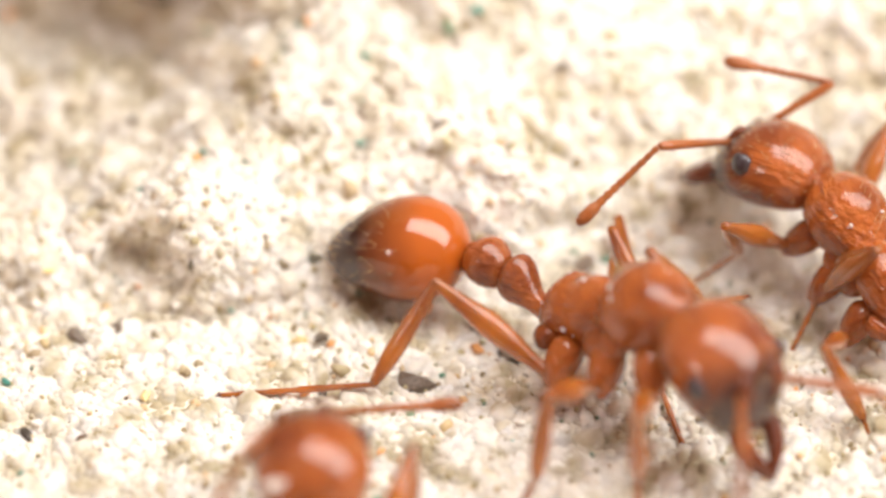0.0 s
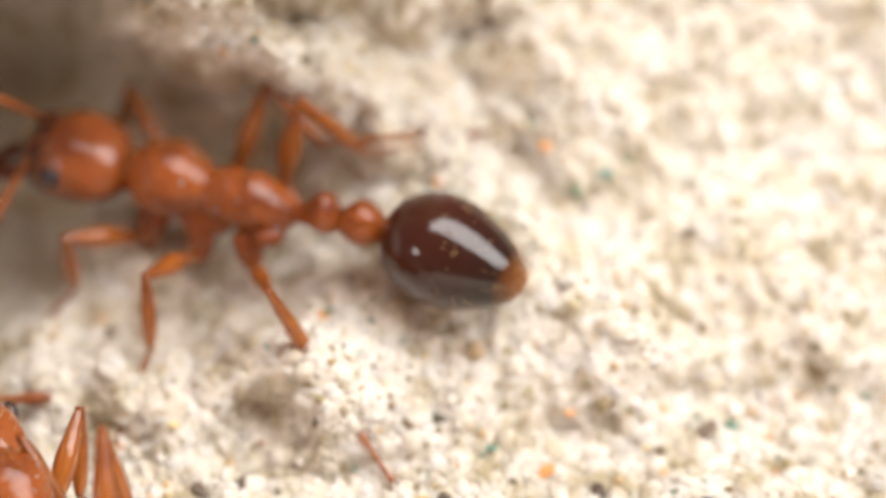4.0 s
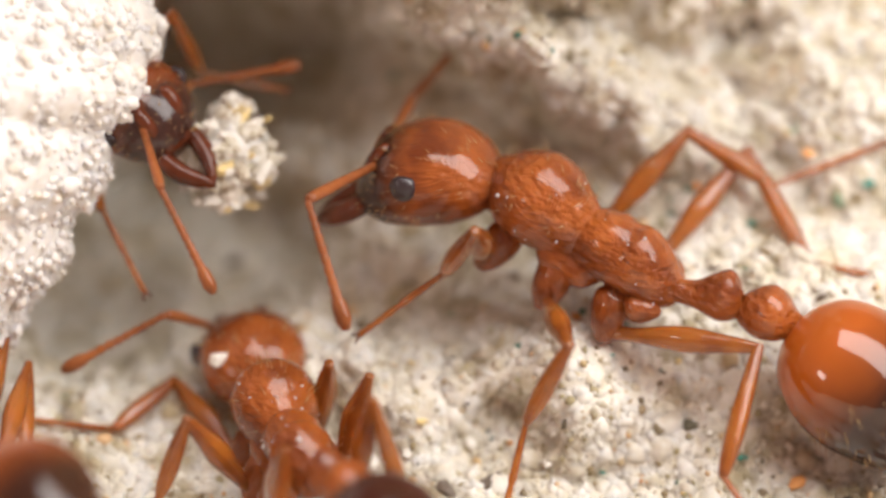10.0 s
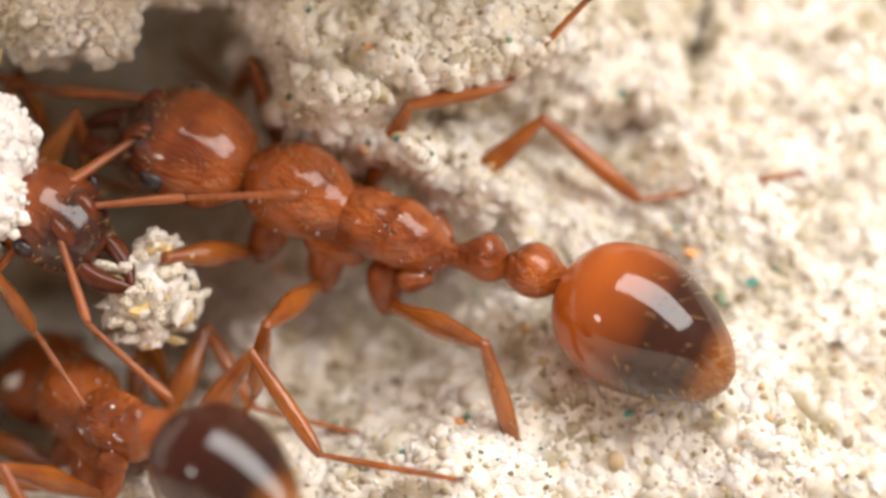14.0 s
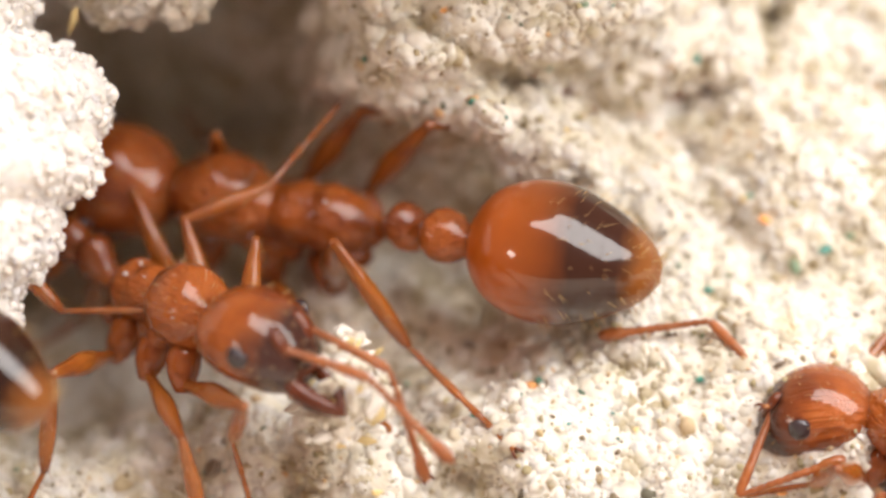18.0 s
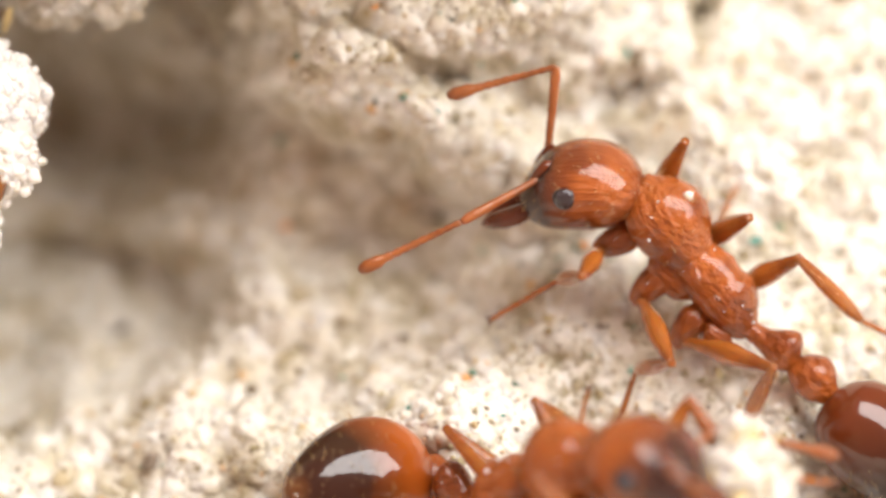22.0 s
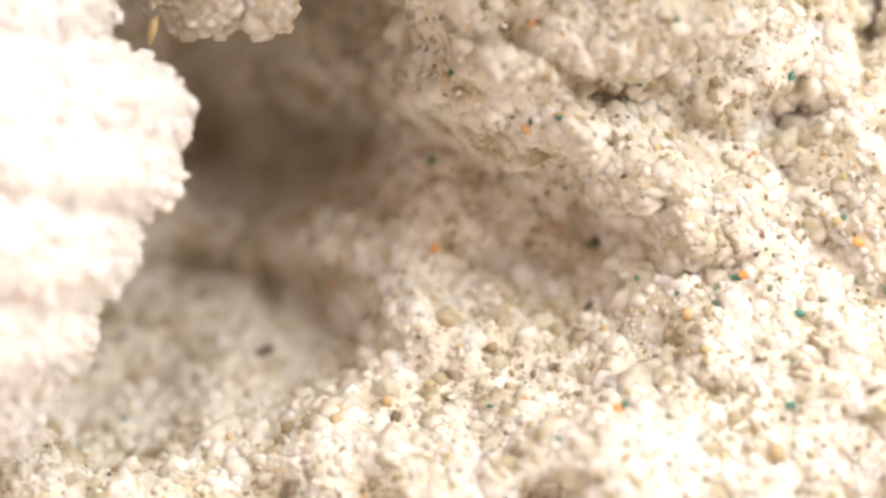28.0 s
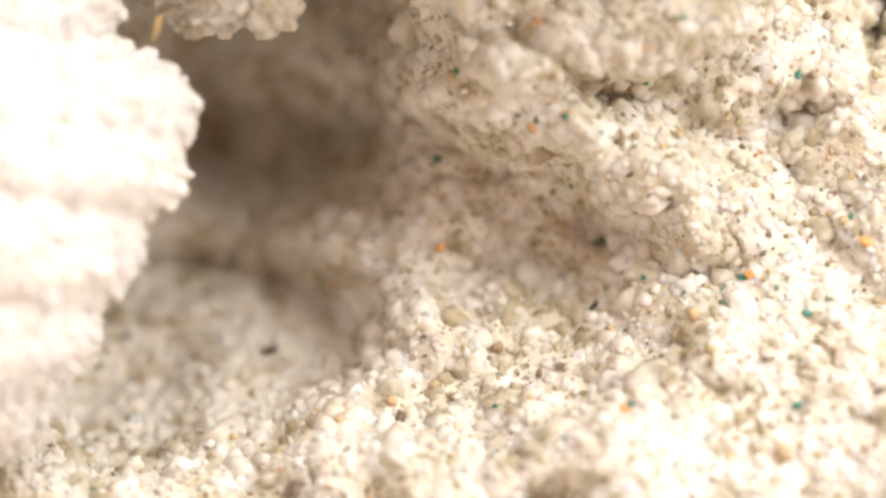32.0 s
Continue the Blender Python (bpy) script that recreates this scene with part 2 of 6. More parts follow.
# lumps and hollows of the bank: right, up, half width, half height, turn, lift, steepness
RELIEF = (
    (-1.65, 1.75, 1.25, 1.35, 0, -1.65, 3.0),
    (-3.10, 0.72, 1.60, 1.70, 0, -1.10, 2.0),
    (-2.10, 0.05, 1.55, 1.35, 0, -1.35, 2.2),
    (0.25, 0.32, 1.75, 0.80, -24, -0.95, 2.4),
    (-2.40, -0.95, 1.60, 0.85, 14, -1.55, 2.4),
    (-2.75, -1.55, 0.52, 0.34, 0, -0.80, 1.6),
    (0.25, -0.75, 1.35, 0.85, 10, -0.55, 2.0),
    (1.18, 2.68, 1.74, 1.20, 0, 1.15, 6.0),
    (0.60, 1.24, 0.80, 0.46, -26, 0.75, 5.0),
    (1.70, 0.82, 0.70, 0.40, -26, 0.45, 4.0),
    (3.05, 1.75, 0.90, 0.62, 12, 0.35, 2.0),
    (4.10, 1.00, 1.00, 0.75, 10, 0.25, 1.6),
    (2.95, -1.95, 1.85, 1.30, 8, 0.40, 4.0),
    (1.25, -2.20, 0.85, 0.80, 8, 0.35, 3.0),
    (5.60, -1.60, 1.60, 1.40, 0, 0.32, 2.0),
    (-0.02, -2.10, 0.66, 0.50, 0, 0.40, 2.0),
    (0.90, -2.37, 0.51, 0.31, 0, -0.40, 1.2),
    (3.10, 1.22, 0.34, 0.22, 20, -0.50, 1.2),
    (3.82, 2.00, 0.14, 0.34, 0, -0.70, 1.3),
    (1.45, 0.10, 0.36, 0.20, -20, -0.40, 1.2),
    (2.17, -0.20, 0.36, 0.15, 0, -0.30, 1.2),
    (4.93, -2.34, 0.77, 0.26, 0, -0.12, 1.2),
    (4.16, 0.11, 0.61, 0.46, 0, 0.30, 2.0),
)
# hollows dug below the level of the ground
PITS = ((-2.95, -1.55, 0.80, 0.60, 0.5),)


def relief(a, b):
    """How far the surface stands in front of the bank's plane, towards the lens."""
    a, b = np.asarray(a, float), np.asarray(b, float)
    a, b = a + 0.10 * ruffle(a, b, 0.5, 8) + 0.05 * ruffle(a, b, 0.22, 9), b + 0.10 * ruffle(a, b, 0.5, 18) + 0.05 * ruffle(a, b, 0.22, 19)
    level = (0.0 - EYE[2]) / (b * UP[2] - DIST * TO[2])                  # level ground at height 0
    ground = DIST * (1 - level)
    bank = 0.05 - 0.24 * (b + 2.5)
    top = bank[()] * 0 - 1.29 - 1.376 * (b - 3.1)                  # the bank's level top
    soft = 0.3
    bank = -soft * np.logaddexp(-bank / soft, -top / soft)
    for x, y, rx, ry, turn, lift, steep in RELIEF:
        c, s = math.cos(radians(turn)), math.sin(radians(turn))
        p, q = ((a - x) * c + (b - y) * s) / rx, ((b - y) * c - (a - x) * s) / ry
        bank = bank + lift * np.exp(-np.power(p * p + q * q, steep))
    rough = 0.20 * ruffle(a, b, 0.9, 3) + 0.34 * (clumps(a, b, 0.62, 4) - 0.7) + 0.22 * (clumps(a, b, 0.31, 5) - 0.7) + 0.05 * ruffle(a, b, 0.2, 5)
    bank = bank + rough
    ground = ground + 0.35 * rough
    soft = 0.16
    out = soft * np.logaddexp(bank / soft, ground / soft)
    for x, y, rx, ry, drop in PITS:
        out = out - drop * np.exp(-np.power(((a - x) / rx) ** 2 + ((b - y) / ry) ** 2, 2.0))
    return out


def fill_mesh(name, verts, faces):
    """A mesh from whole arrays of vertices (mm) and triangles."""
    me = bpy.data.meshes.new(name)
    n = len(faces)
    me.vertices.add(len(verts))
    me.vertices.foreach_set("co", (np.asarray(verts, np.float32) * MM).ravel())
    me.loops.add(n * 3)
    me.loops.foreach_set("vertex_index", np.asarray(faces, np.int32).ravel())
    me.polygons.add(n)
    me.polygons.foreach_set("loop_start", np.arange(0, n * 3, 3, dtype=np.int32))
    me.polygons.foreach_set("use_smooth", np.zeros(n, bool))
    me.update(calc_edges=True)
    me.validate()
    return me


def sheet_faces(nx, ny):
    i = np.arange(nx * ny).reshape(ny, nx)
    q = np.stack([i[:-1, :-1], i[:-1, 1:], i[1:, 1:], i[1:, :-1]], -1).reshape(-1, 4)
    return np.concatenate([q[:, [0, 1, 2]], q[:, [0, 2, 3]]])


ICO_V = np.array([(0, -.526, .851), (0, .526, .851), (0, -.526, -.851), (0, .526, -.851), (-.526, .851, 0), (.526, .851, 0),
                  (-.526, -.851, 0), (.526, -.851, 0), (.851, 0, -.526), (.851, 0, .526), (-.851, 0, -.526), (-.851, 0, .526)])


def hull_faces(points):
    out = []
    n = len(points)
    for i in range(n):
        for j in range(i + 1, n):
            for k in range(j + 1, n):
                nv = np.cross(points[j] - points[i], points[k] - points[i])
                s = (points - points[i]) @ nv
                if s.max() < 1e-6:
                    out.append((i, j, k))
                elif s.min() > -1e-6:
                    out.append((i, k, j))
    return np.array(out)


ICO_F = hull_faces(ICO_V)


def random_turns(rng, n):
    q = rng.normal(size=(n, 4))
    q /= np.linalg.norm(q, axis=1)[:, None]
    w, x, y, z = q.T
    return np.stack([1 - 2 * (y * y + z * z), 2 * (x * y - z * w), 2 * (x * z + y * w), 2 * (x * y + z * w), 1 - 2 * (x * x + z * z),
                     2 * (y * z - x * w), 2 * (x * z - y * w), 2 * (y * z + x * w), 1 - 2 * (x * x + y * y)], 1).reshape(n, 3, 3)


def grain_cloud(name, centres, sizes, seed, material, label, sharp=0.25):
    """Many small angular grains as one mesh."""
    rng = np.random.RandomState(seed)
    n = len(centres)
    v = ICO_V[None] * (1 + rng.uniform(-sharp, sharp, (n, 12, 1))) * rng.uniform(0.65, 1.25, (n, 1, 3)) * np.asarray(sizes)[:, None, None]
    v = np.einsum("nij,nkj->nki", random_turns(rng, n), v) + np.asarray(centres)[:, None]
    f = ICO_F[None] + 12 * np.arange(n)[:, None, None]
    ob = new(name, fill_mesh(name, v.reshape(-1, 3), f.reshape(-1, 3)))
    ob.data.polygons.foreach_set("use_smooth", np.ones(len(ob.data.polygons), bool))
    ob.data.materials.append(material)
    return tagged(ob, label, "sand", kind="stuff")


# one sheet: fine where the lens looks, coarse out to the distance
def stretched(lo, hi, step, far):
    mid = np.arange(lo, hi + step, step)
    out, gap, x = [], step, hi
    while x < far:
        gap *= 1.35
        x += gap
        out.append(x)
    near, gap, x = [], step, lo
    while x > -far:
        gap *= 1.35
        x -= gap
        near.append(x)
    return np.array(near[::-1] + list(mid) + out)


ga, gb = stretched(-5.2, 8.6, 0.04, 60.0), np.arange(-6.2, 3.6, 0.04)
A2, B2 = np.meshgrid(ga, gb)
points = spot(A2.ravel(), B2.ravel(), relief(A2.ravel(), B2.ravel())).reshape(len(gb), len(ga), 3)
front, back = points[:1].copy(), points[-1:].copy()
rows = [points]
for reach in (2, 6, 20, 80, 400, 2000):
    p = front.copy()
    p[..., 1] -= reach
    p[..., 2] = 0.0
    rows.insert(0, p)
    p = back.copy()
    p[..., 1] += reach
    p[..., 2] = back[..., 2].mean() + (0.15 if reach < 20 else 0.0)
    rows.append(p)
grid = np.concatenate(rows)
left, right = grid[:, :1].copy(), grid[:, -1:].copy()
left[..., 0] -= 2000
right[..., 0] += 2000
grid = np.concatenate([left, grid, right], 1)
ground = new("ground", fill_mesh("ground", grid.reshape(-1, 3), sheet_faces(grid.shape[1], grid.shape[0])))
ground.data.materials.append(SAND_BED)
ground.data.polygons.foreach_set("use_smooth", np.ones(len(ground.data.polygons), bool))
tagged(ground, "pale sandy ground rising into a crumbly bank", "ground", kind="structure")


def scatter(lo_a, hi_a, lo_b, hi_b, step, seed):
    """Spots spread evenly over the surface itself, denser where it slopes away from the lens."""
    rng = np.random.RandomState(seed)
    x, y = np.meshgrid(np.arange(lo_a, hi_a, step), np.arange(lo_b, hi_b, step * 0.62))
    x, y = x.ravel(), y.ravel()
    keep = np.where(y < -2.3, 1.0, 0.68) > rng.uniform(0, 1, len(x))
    x, y = x[keep], y[keep]
    return x + rng.uniform(-step, step, len(x)) * 0.6, y + rng.uniform(-step, step, len(y)) * 0.4, rng


a, b, rng = scatter(-4.9, 8.3, -5.2, 3.3, 0.118, 21)
size = np.minimum(0.104 * np.exp(rng.normal(0, 0.34, len(a))), 0.19)
coarse = grain_cloud("coarse_sand", spot(a, b, relief(a, b) + rng.uniform(-1.0, -0.66, len(a)) * size), size, 22, SAND, "larger translucent quartz grains packed over the sandy bank", 0.30)
a, b, rng = scatter(-4.9, 8.3, -5.2, 3.3, 0.074, 11)
size = 0.043 * np.exp(rng.normal(0, 0.35, len(a)))
sand = grain_cloud("sand_grains", spot(a, b, relief(a, b) + rng.uniform(-0.9, -0.35, len(a)) * size), size, 12, SAND, "fine angular white and cream quartz sand grains", 0.36)
a, b, rng = scatter(-4.9, 8.3, -5.2, 3.3, 0.14, 31)
size = 0.020 * np.exp(rng.normal(0, 0.5, len(a)))
specks = grain_cloud("mineral_pit_specks", spot(a, b, relief(a, b) + 0.01 + rng.uniform(-0.03, 0.03, len(a))), size, 32, SPECKS, "tiny brown, olive and orange mineral specks, also imitating shaded pits among the sand", 0.35)


# ---- the stone over the hollow and the clod that hangs from its roof ----
def lump_mesh(name, lobes, seed, rough, fine=(150, 100)):
    """One closed body round the rounded lobes (right, up, forward, radii), with an uneven, weathered skin."""
    nu, nv = fine
    u, v = np.meshgrid(np.linspace(0, 2 * math.pi, nu, endpoint=False), np.linspace(0.01, math.pi - 0.01, nv))
    n = np.stack([np.cos(u) * np.sin(v), np.cos(v), np.sin(u) * np.sin(v)], -1).reshape(-1, 3)
    i = np.arange(nu * nv).reshape(nv, nu)
    j = np.roll(i, -1, 1)
    quad = np.stack([i[:-1], j[:-1], j[1:], i[1:]], -1).reshape(-1, 4)
    tri = np.concatenate([quad[:, [0, 1, 2]], quad[:, [0, 2, 3]]])
    core = np.array(lobes[0][:3])
    reach = np.full(len(n), 0.02)
    for lobe in lobes:
        c, rad = np.array(lobe[:3]) - core, np.array(lobe[3:])
        d, o = n / rad, -c / rad
        qa, qb, qc = (d * d).sum(1), (d * o).sum(1), (o * o).sum() - 1
        disc = qb * qb - qa * qc
        far = np.where(disc > 0, (-qb + np.sqrt(np.maximum(disc, 0))) / qa, 0)
        reach = np.maximum(reach, far)
    p = n * reach[:, None]
    x, y, z = p.T
    swell = rough * (ruffle(x + z * 0.7, y - z * 0.6, 0.55, seed) + 0.5 * ruffle(x - z, y + z, 0.25, seed + 1) + 0.3 * ruffle(x + y, z - y, 0.13, seed + 2))
    p = n * (reach + swell)[:, None] + core
    w = CENTRE + p[:, :1] * AX + p[:, 1:2] * UP + p[:, 2:] * TO
    return fill_mesh(name, w, tri), w


def stone(name, lobes, seed, rough, material, grains, size, label, cover):
    me, skin = lump_mesh(name, lobes, seed, rough)
    ob = new(name, me)
    me.materials.append(SAND_BED if material is SAND else PALE_SAND)
    tagged(ob, label, "stone")
    rng = np.random.RandomState(seed)
    edge = np.linalg.norm(skin - skin.mean(0), axis=1)
    pick = skin[rng.choice(len(skin), grains, p=edge ** 2 / (edge ** 2).sum())] + rng.normal(0, 0.025, (grains, 3))
    inward = skin.mean(0) - pick
    pick += inward / np.linalg.norm(inward, axis=1)[:, None] * size * 0.5
    crust = grain_cloud("crust", pick, size * np.exp(rng.normal(0, 0.3, grains)), seed + 1, material, cover)
    del crust["category"]
    crust.parent = ob
    return ob


stone("stone", ((-3.80, 1.13, 0.30, 1.53, 0.84, 1.28), (-3.69, 0.67, 0.50, 1.37, 0.61, 1.33), (-4.31, 0.11, 0.60, 1.63, 0.97, 1.33), (-4.61, -0.61, 0.50, 1.53, 0.97, 1.28), (-4.87, -1.22, 0.40, 1.38, 0.82, 1.12), (-5.02, 1.23, 0.10, 2.04, 2.14, 1.68), (-4.15, 2.20, 0.20, 1.22, 1.10, 1.22)), 60, 0.045, PALE_SAND, 12000, 0.044, "pale sandstone overhanging the dark ant hole", "white sand crust on the stone")
# the clod's lobe 3.40 up is an unseen extra that shades the hollow
roof_clod = stone("clod", ((-2.10, 2.62, -0.30, 0.72, 0.56, 0.71), (-1.62, 2.42, -0.20, 0.30, 0.46, 0.45), (-2.25, 2.45, -0.20, 0.26, 0.42, 0.40), (-0.95, 3.05, -0.60, 1.48, 0.60, 0.92), (-0.95, 3.40, 0.80, 1.20, 0.70, 1.10), (-2.47, 3.17, -0.40, 1.53, 0.77, 1.02)), 80, 0.10, SAND, 6500, 0.05, "crumbly sand clod hanging over the ant hole", "loose sand grains on the clod")
# added clod, always above the view, that blocks window light from the hollow
shade_clod = stone("clod", ((0.70, 4.05, 3.00, 2.00, 0.66, 1.10), (1.36, 4.45, 0.60, 2.19, 0.77, 1.53), (1.30, 4.40, 1.70, 2.40, 0.77, 1.22), (2.63, 4.55, 1.90, 1.60, 0.71, 1.17), (1.10, 4.20, -1.60, 2.14, 0.82, 1.68), (-0.43, 4.30, 0.80, 1.33, 0.71, 1.12)), 95, 0.12, SAND, 4000, 0.08, "unseen sandy clod added above the bank to shade the hole", "sand crust on the added shading clod")


# ---- single grains and flakes that stand out ----
def flake_mesh(seed, long):
    rng = np.random.RandomState(seed)
    v = ICO_V * (1 + rng.uniform(-0.35, 0.35, (12, 1))) * np.array((long, 0.75, 0.55))
    return fill_mesh("grain", v, ICO_F)


FLAKES = {kind: [flake_mesh(i + 10 * q, 1.5 if kind == "dark" else 1.1) for i in range(4)] for q, kind in enumerate(SPECK)}
for kind, made in FLAKES.items():
    for me in made:
        me.materials.append(SPECK[kind])


def grain(kind, a, b, size, rng, parent=ground, lift=0.05):
    ob = new("grain", FLAKES[kind][rng.randint(4)])
    ob.parent = parent
    m = Euler((rng.uniform(-0.5, 0.5), rng.uniform(-0.5, 0.5), rng.uniform(0, 6.28))).to_matrix().to_4x4()
    m = m @ Matrix.Diagonal((size, size, size, 1))
    m.translation = Vector(spot(a, b, float(relief(a, b)) + lift)) * MM
    ob.matrix_world = m


rng = np.random.RandomState(44)
for kind, a, b, size in (
    ("orange", 3.72, 0.06, 0.075),
    ("orange", 2.68, -0.23, 0.060),
    ("teal", 3.19, -0.58, 0.075),
    ("teal", 4.27, -0.22, 0.075),
    ("teal", 1.05, 1.18, 0.053),
    ("orange", 0.80, 2.02, 0.053),
    ("white", 1.13, -1.68, 0.065),
    ("orange", 1.56, -1.43, 0.075),
    ("orange", -0.07, 0.01, 0.075),
    ("teal", -3.16, -2.13, 0.053),
    ("dark", -1.37, -2.15, 0.112),
    ("dark", 4.42, -3.47, 0.105),
    ("dark", 0.75, -2.96, 0.105),
    ("dark", 0.37, -3.04, 0.090),
    ("dark", 5.11, -2.70, 0.120),
    ("dark", 2.62, -3.19, 0.090),
    ("orange", 3.61, -2.98, 0.090),
    ("dark", 4.11, -3.20, 0.083),
    ("dark", 3.50, -3.69, 0.150),
    ("dark", 2.65, -3.70, 0.075),
    ("orange", 4.09, -3.39, 0.090),
    ("orange", 2.72, -3.25, 0.053),
    ("dark", -0.89, -3.58, 0.060),
    ("dark", -0.58, -3.87, 0.068),
    ("yellow", 0.95, -3.62, 0.075),
    ("orange", 1.61, 1.43, 0.060),
    ("dark", 4.37, -3.46, 0.075),
    ("dark", 4.47, -3.52, 0.075),
    ("teal", 3.12, 1.54, 0.053),
    ("yellow", 2.43, -3.21, 0.075),
    ("white", 2.43, 2.05, 0.060),
    ("white", 3.53, -2.65, 0.060),
    ("teal", -0.33, -3.41, 0.060),
    ("dark", -0.17, -3.92, 0.068),
):
    grain(kind, a, b, size, rng)
for i in range(230):
    a, b = rng.uniform(-3.4, 7.6), rng.uniform(-4.6, 2.2) if i % 3 else rng.uniform(-4.5, -2.4)
    kind = ("white", "white", "dark", "orange", "white", "dark", "white", "teal", "yellow")[i % 9]
    grain(kind, a, b, 0.029 * math.exp(rng.normal(0, 0.40)) * (1.8 if kind == "white" else 1.0), rng)

husk = new("husk", flake_mesh(77, 3.4))
husk.data.materials.append(SPECK["yellow"])
husk.parent = roof_clod
husk.matrix_world = look(tuple(spot(-2.6, 1.97, 0.0) * MM), tuple(spot(-2.5, 3.0, 0.6) * MM)) @ Matrix.Diagonal((0.06, 0.06, 0.06, 1)) @ pose(0, 0, 0, 0, 75, 0)
husk["label"] = "pale dry husk stuck in the sand"



# ---- ants ----
# body measures in mm for the largest worker; x forward from the waist, y to its left, z up
UNIT = 1 / 196.0
COXA = {"1": (340, 78, -118), "2": (210, 88, -122), "3": (85, 88, -118)}
SHOULDER = {"1": (318, 38, -46), "2": (215, 40, -52), "3": (105, 38, -50)}
FEMUR = {"1": 235, "2": 255, "3": 290}
TIBIA = {"1": 172, "2": 190, "3": 240}
TARSUS = {"1": 195, "2": 225, "3": 300}
KNEE = {"1": (450, 200, 10), "2": (200, 265, 10), "3": (-40, 255, 45)}
FOOT = {"1": (590, 270, -195), "2": (215, 420, -195), "3": (-240, 400, -195)}
NECK, NODE, GASTER_AT = (385, 0, 18), 0.0, 218
SCAPE_AT = (205, 46, 42)
SCAPE, FUNICULUS = 200, 240


def part(name, data, material, parent, label="", smooth=True):
    """Links a mesh (from fill_mesh) as one part of a thing."""
    ob = new(name, data)
    data.materials.append(material)
    data.polygons.foreach_set("use_smooth", np.full(len(data.polygons), smooth))
    ob.parent = parent
    if label:
        ob["label"] = label
    return ob


def loft(rings, seg=22, scale=1.0, knobbly=0.0, seed=0, closed=True):
    """A closed body along x. rings: x, y, z of the centre, half width, half height."""
    rng = np.random.RandomState(seed)
    u = np.linspace(0, 2 * math.pi, seg, endpoint=False)
    v = []
    for x, y, z, w, h in rings:
        r = 1 + knobbly * rng.uniform(-1, 1, seg)
        v.append(np.stack([np.full(seg, x), y + w * np.cos(u) * r, z + h * np.sin(u) * r], 1))
    n = len(rings)
    v = np.concatenate(v + [np.array([[rings[0][0], rings[0][1], rings[0][2]], [rings[-1][0], rings[-1][1], rings[-1][2]]])])
    i = np.arange(n * seg).reshape(n, seg)
    j = np.roll(i, -1, 1)
    q = np.stack([i[:-1], j[:-1], j[1:], i[1:]], -1).reshape(-1, 4)
    f = [q[:, [0, 1, 2]], q[:, [0, 2, 3]], np.stack([np.full(seg, n * seg), j[0], i[0]], 1), np.stack([np.full(seg, n * seg + 1), i[-1], j[-1]], 1)]
    f = np.concatenate(f if closed else f[:2])
    if rings[-1][0] < rings[0][0]:
        f = f[:, ::-1]
    return v * scale, f


def smooth_rings(knots, n):
    """Rings interpolated smoothly between the given ones."""
    k = np.array(knots, float)
    s = np.linspace(0, len(k) - 1, n)
    out = []
    for x in s:
        i = min(int(x), len(k) - 2)
        u = x - i
        p0, p1, p2, p3 = k[max(i - 1, 0)], k[i], k[i + 1], k[min(i + 2, len(k) - 1)]
        c = 0.5 * ((2 * p1) + (p2 - p0) * u + (2 * p0 - 5 * p1 + 4 * p2 - p3) * u * u + (3 * p1 - p0 - 3 * p2 + p3) * u ** 3)
        c[3:] = np.maximum(c[3:], 0.5)
        out.append(c)
    return out


def limb(knots, seg=10, n=14, scale=1.0):
    return loft(smooth_rings(knots, n), seg, scale)


def bristles(roots, ways, length, thick, seed, scale):
    """Short stiff hairs, each a thin three-sided spike."""
    rng = np.random.RandomState(seed)
    roots, ways = np.asarray(roots, float), np.asarray(ways, float)
    n = len(roots)
    ways = ways + rng.normal(0, 0.22, ways.shape)
    ways /= np.linalg.norm(ways, axis=1)[:, None]
    side = np.cross(ways, rng.normal(size=(n, 3)))
    side /= np.linalg.norm(side, axis=1)[:, None]
    other = np.cross(ways, side)
    ln = length * rng.uniform(0.55, 1.25, n)[:, None]
    v = np.stack([roots + side * thick, roots - side * thick * 0.5 + other * thick * 0.87, roots - side * thick * 0.5 - other * thick * 0.87, roots + ways * ln], 1)
    f = np.array([(0, 1, 3), (1, 2, 3), (2, 0, 3)])[None] + 4 * np.arange(n)[:, None, None]
    return v.reshape(-1, 3) * scale, f.reshape(-1, 3)


HEAD_KNOTS = [(-8, 0, -6, 16, 14), (2, 0, -4, 50, 42), (26, 0, 0, 82, 68), (68, 0, 4, 105, 88), (120, 0, 5, 111, 95), (166, 0, 0, 107, 90),
              (202, 0, -8, 94, 79), (230, 0, -18, 72, 59), (249, 0, -26, 50, 37), (257, 0, -28, 24, 17)]
PRONOTUM_KNOTS = [(398, 0, 14, 30, 30), (382, 0, 10, 48, 46), (345, 0, 12, 76, 76), (300, 0, 16, 86, 91), (255, 0, 12, 80, 86), (220, 0, 0, 66, 70), (190, 0, -10, 50, 56)]
PROPODEUM_KNOTS = [(214, 0, -14, 44, 46), (192, 0, -10, 54, 58), (150, 0, -5, 62, 69), (112, 0, -9, 61, 67), (84, 0, -6, 64, 71), (40, 0, -20, 54, 57), (10, 0, -30, 34, 34), (-4, 0, -30, 22, 22)]
PETIOLE_KNOTS = [(8, 0, -22, 22, 22), (-25, 0, -14, 24, 26), (-50, 0, 2, 34, 42), (-75, 0, 10, 44, 54), (-97, 0, 4, 38, 44), (-115, 0, -8, 20, 22)]
POST_KNOTS = [(-108, 0, -8, 18, 18), (-125, 0, 0, 36, 36), (-155, 0, 6, 50, 52), (-185, 0, 4, 46, 46), (-208, 0, -2, 30, 30), (-222, 0, -4, 22, 22)]
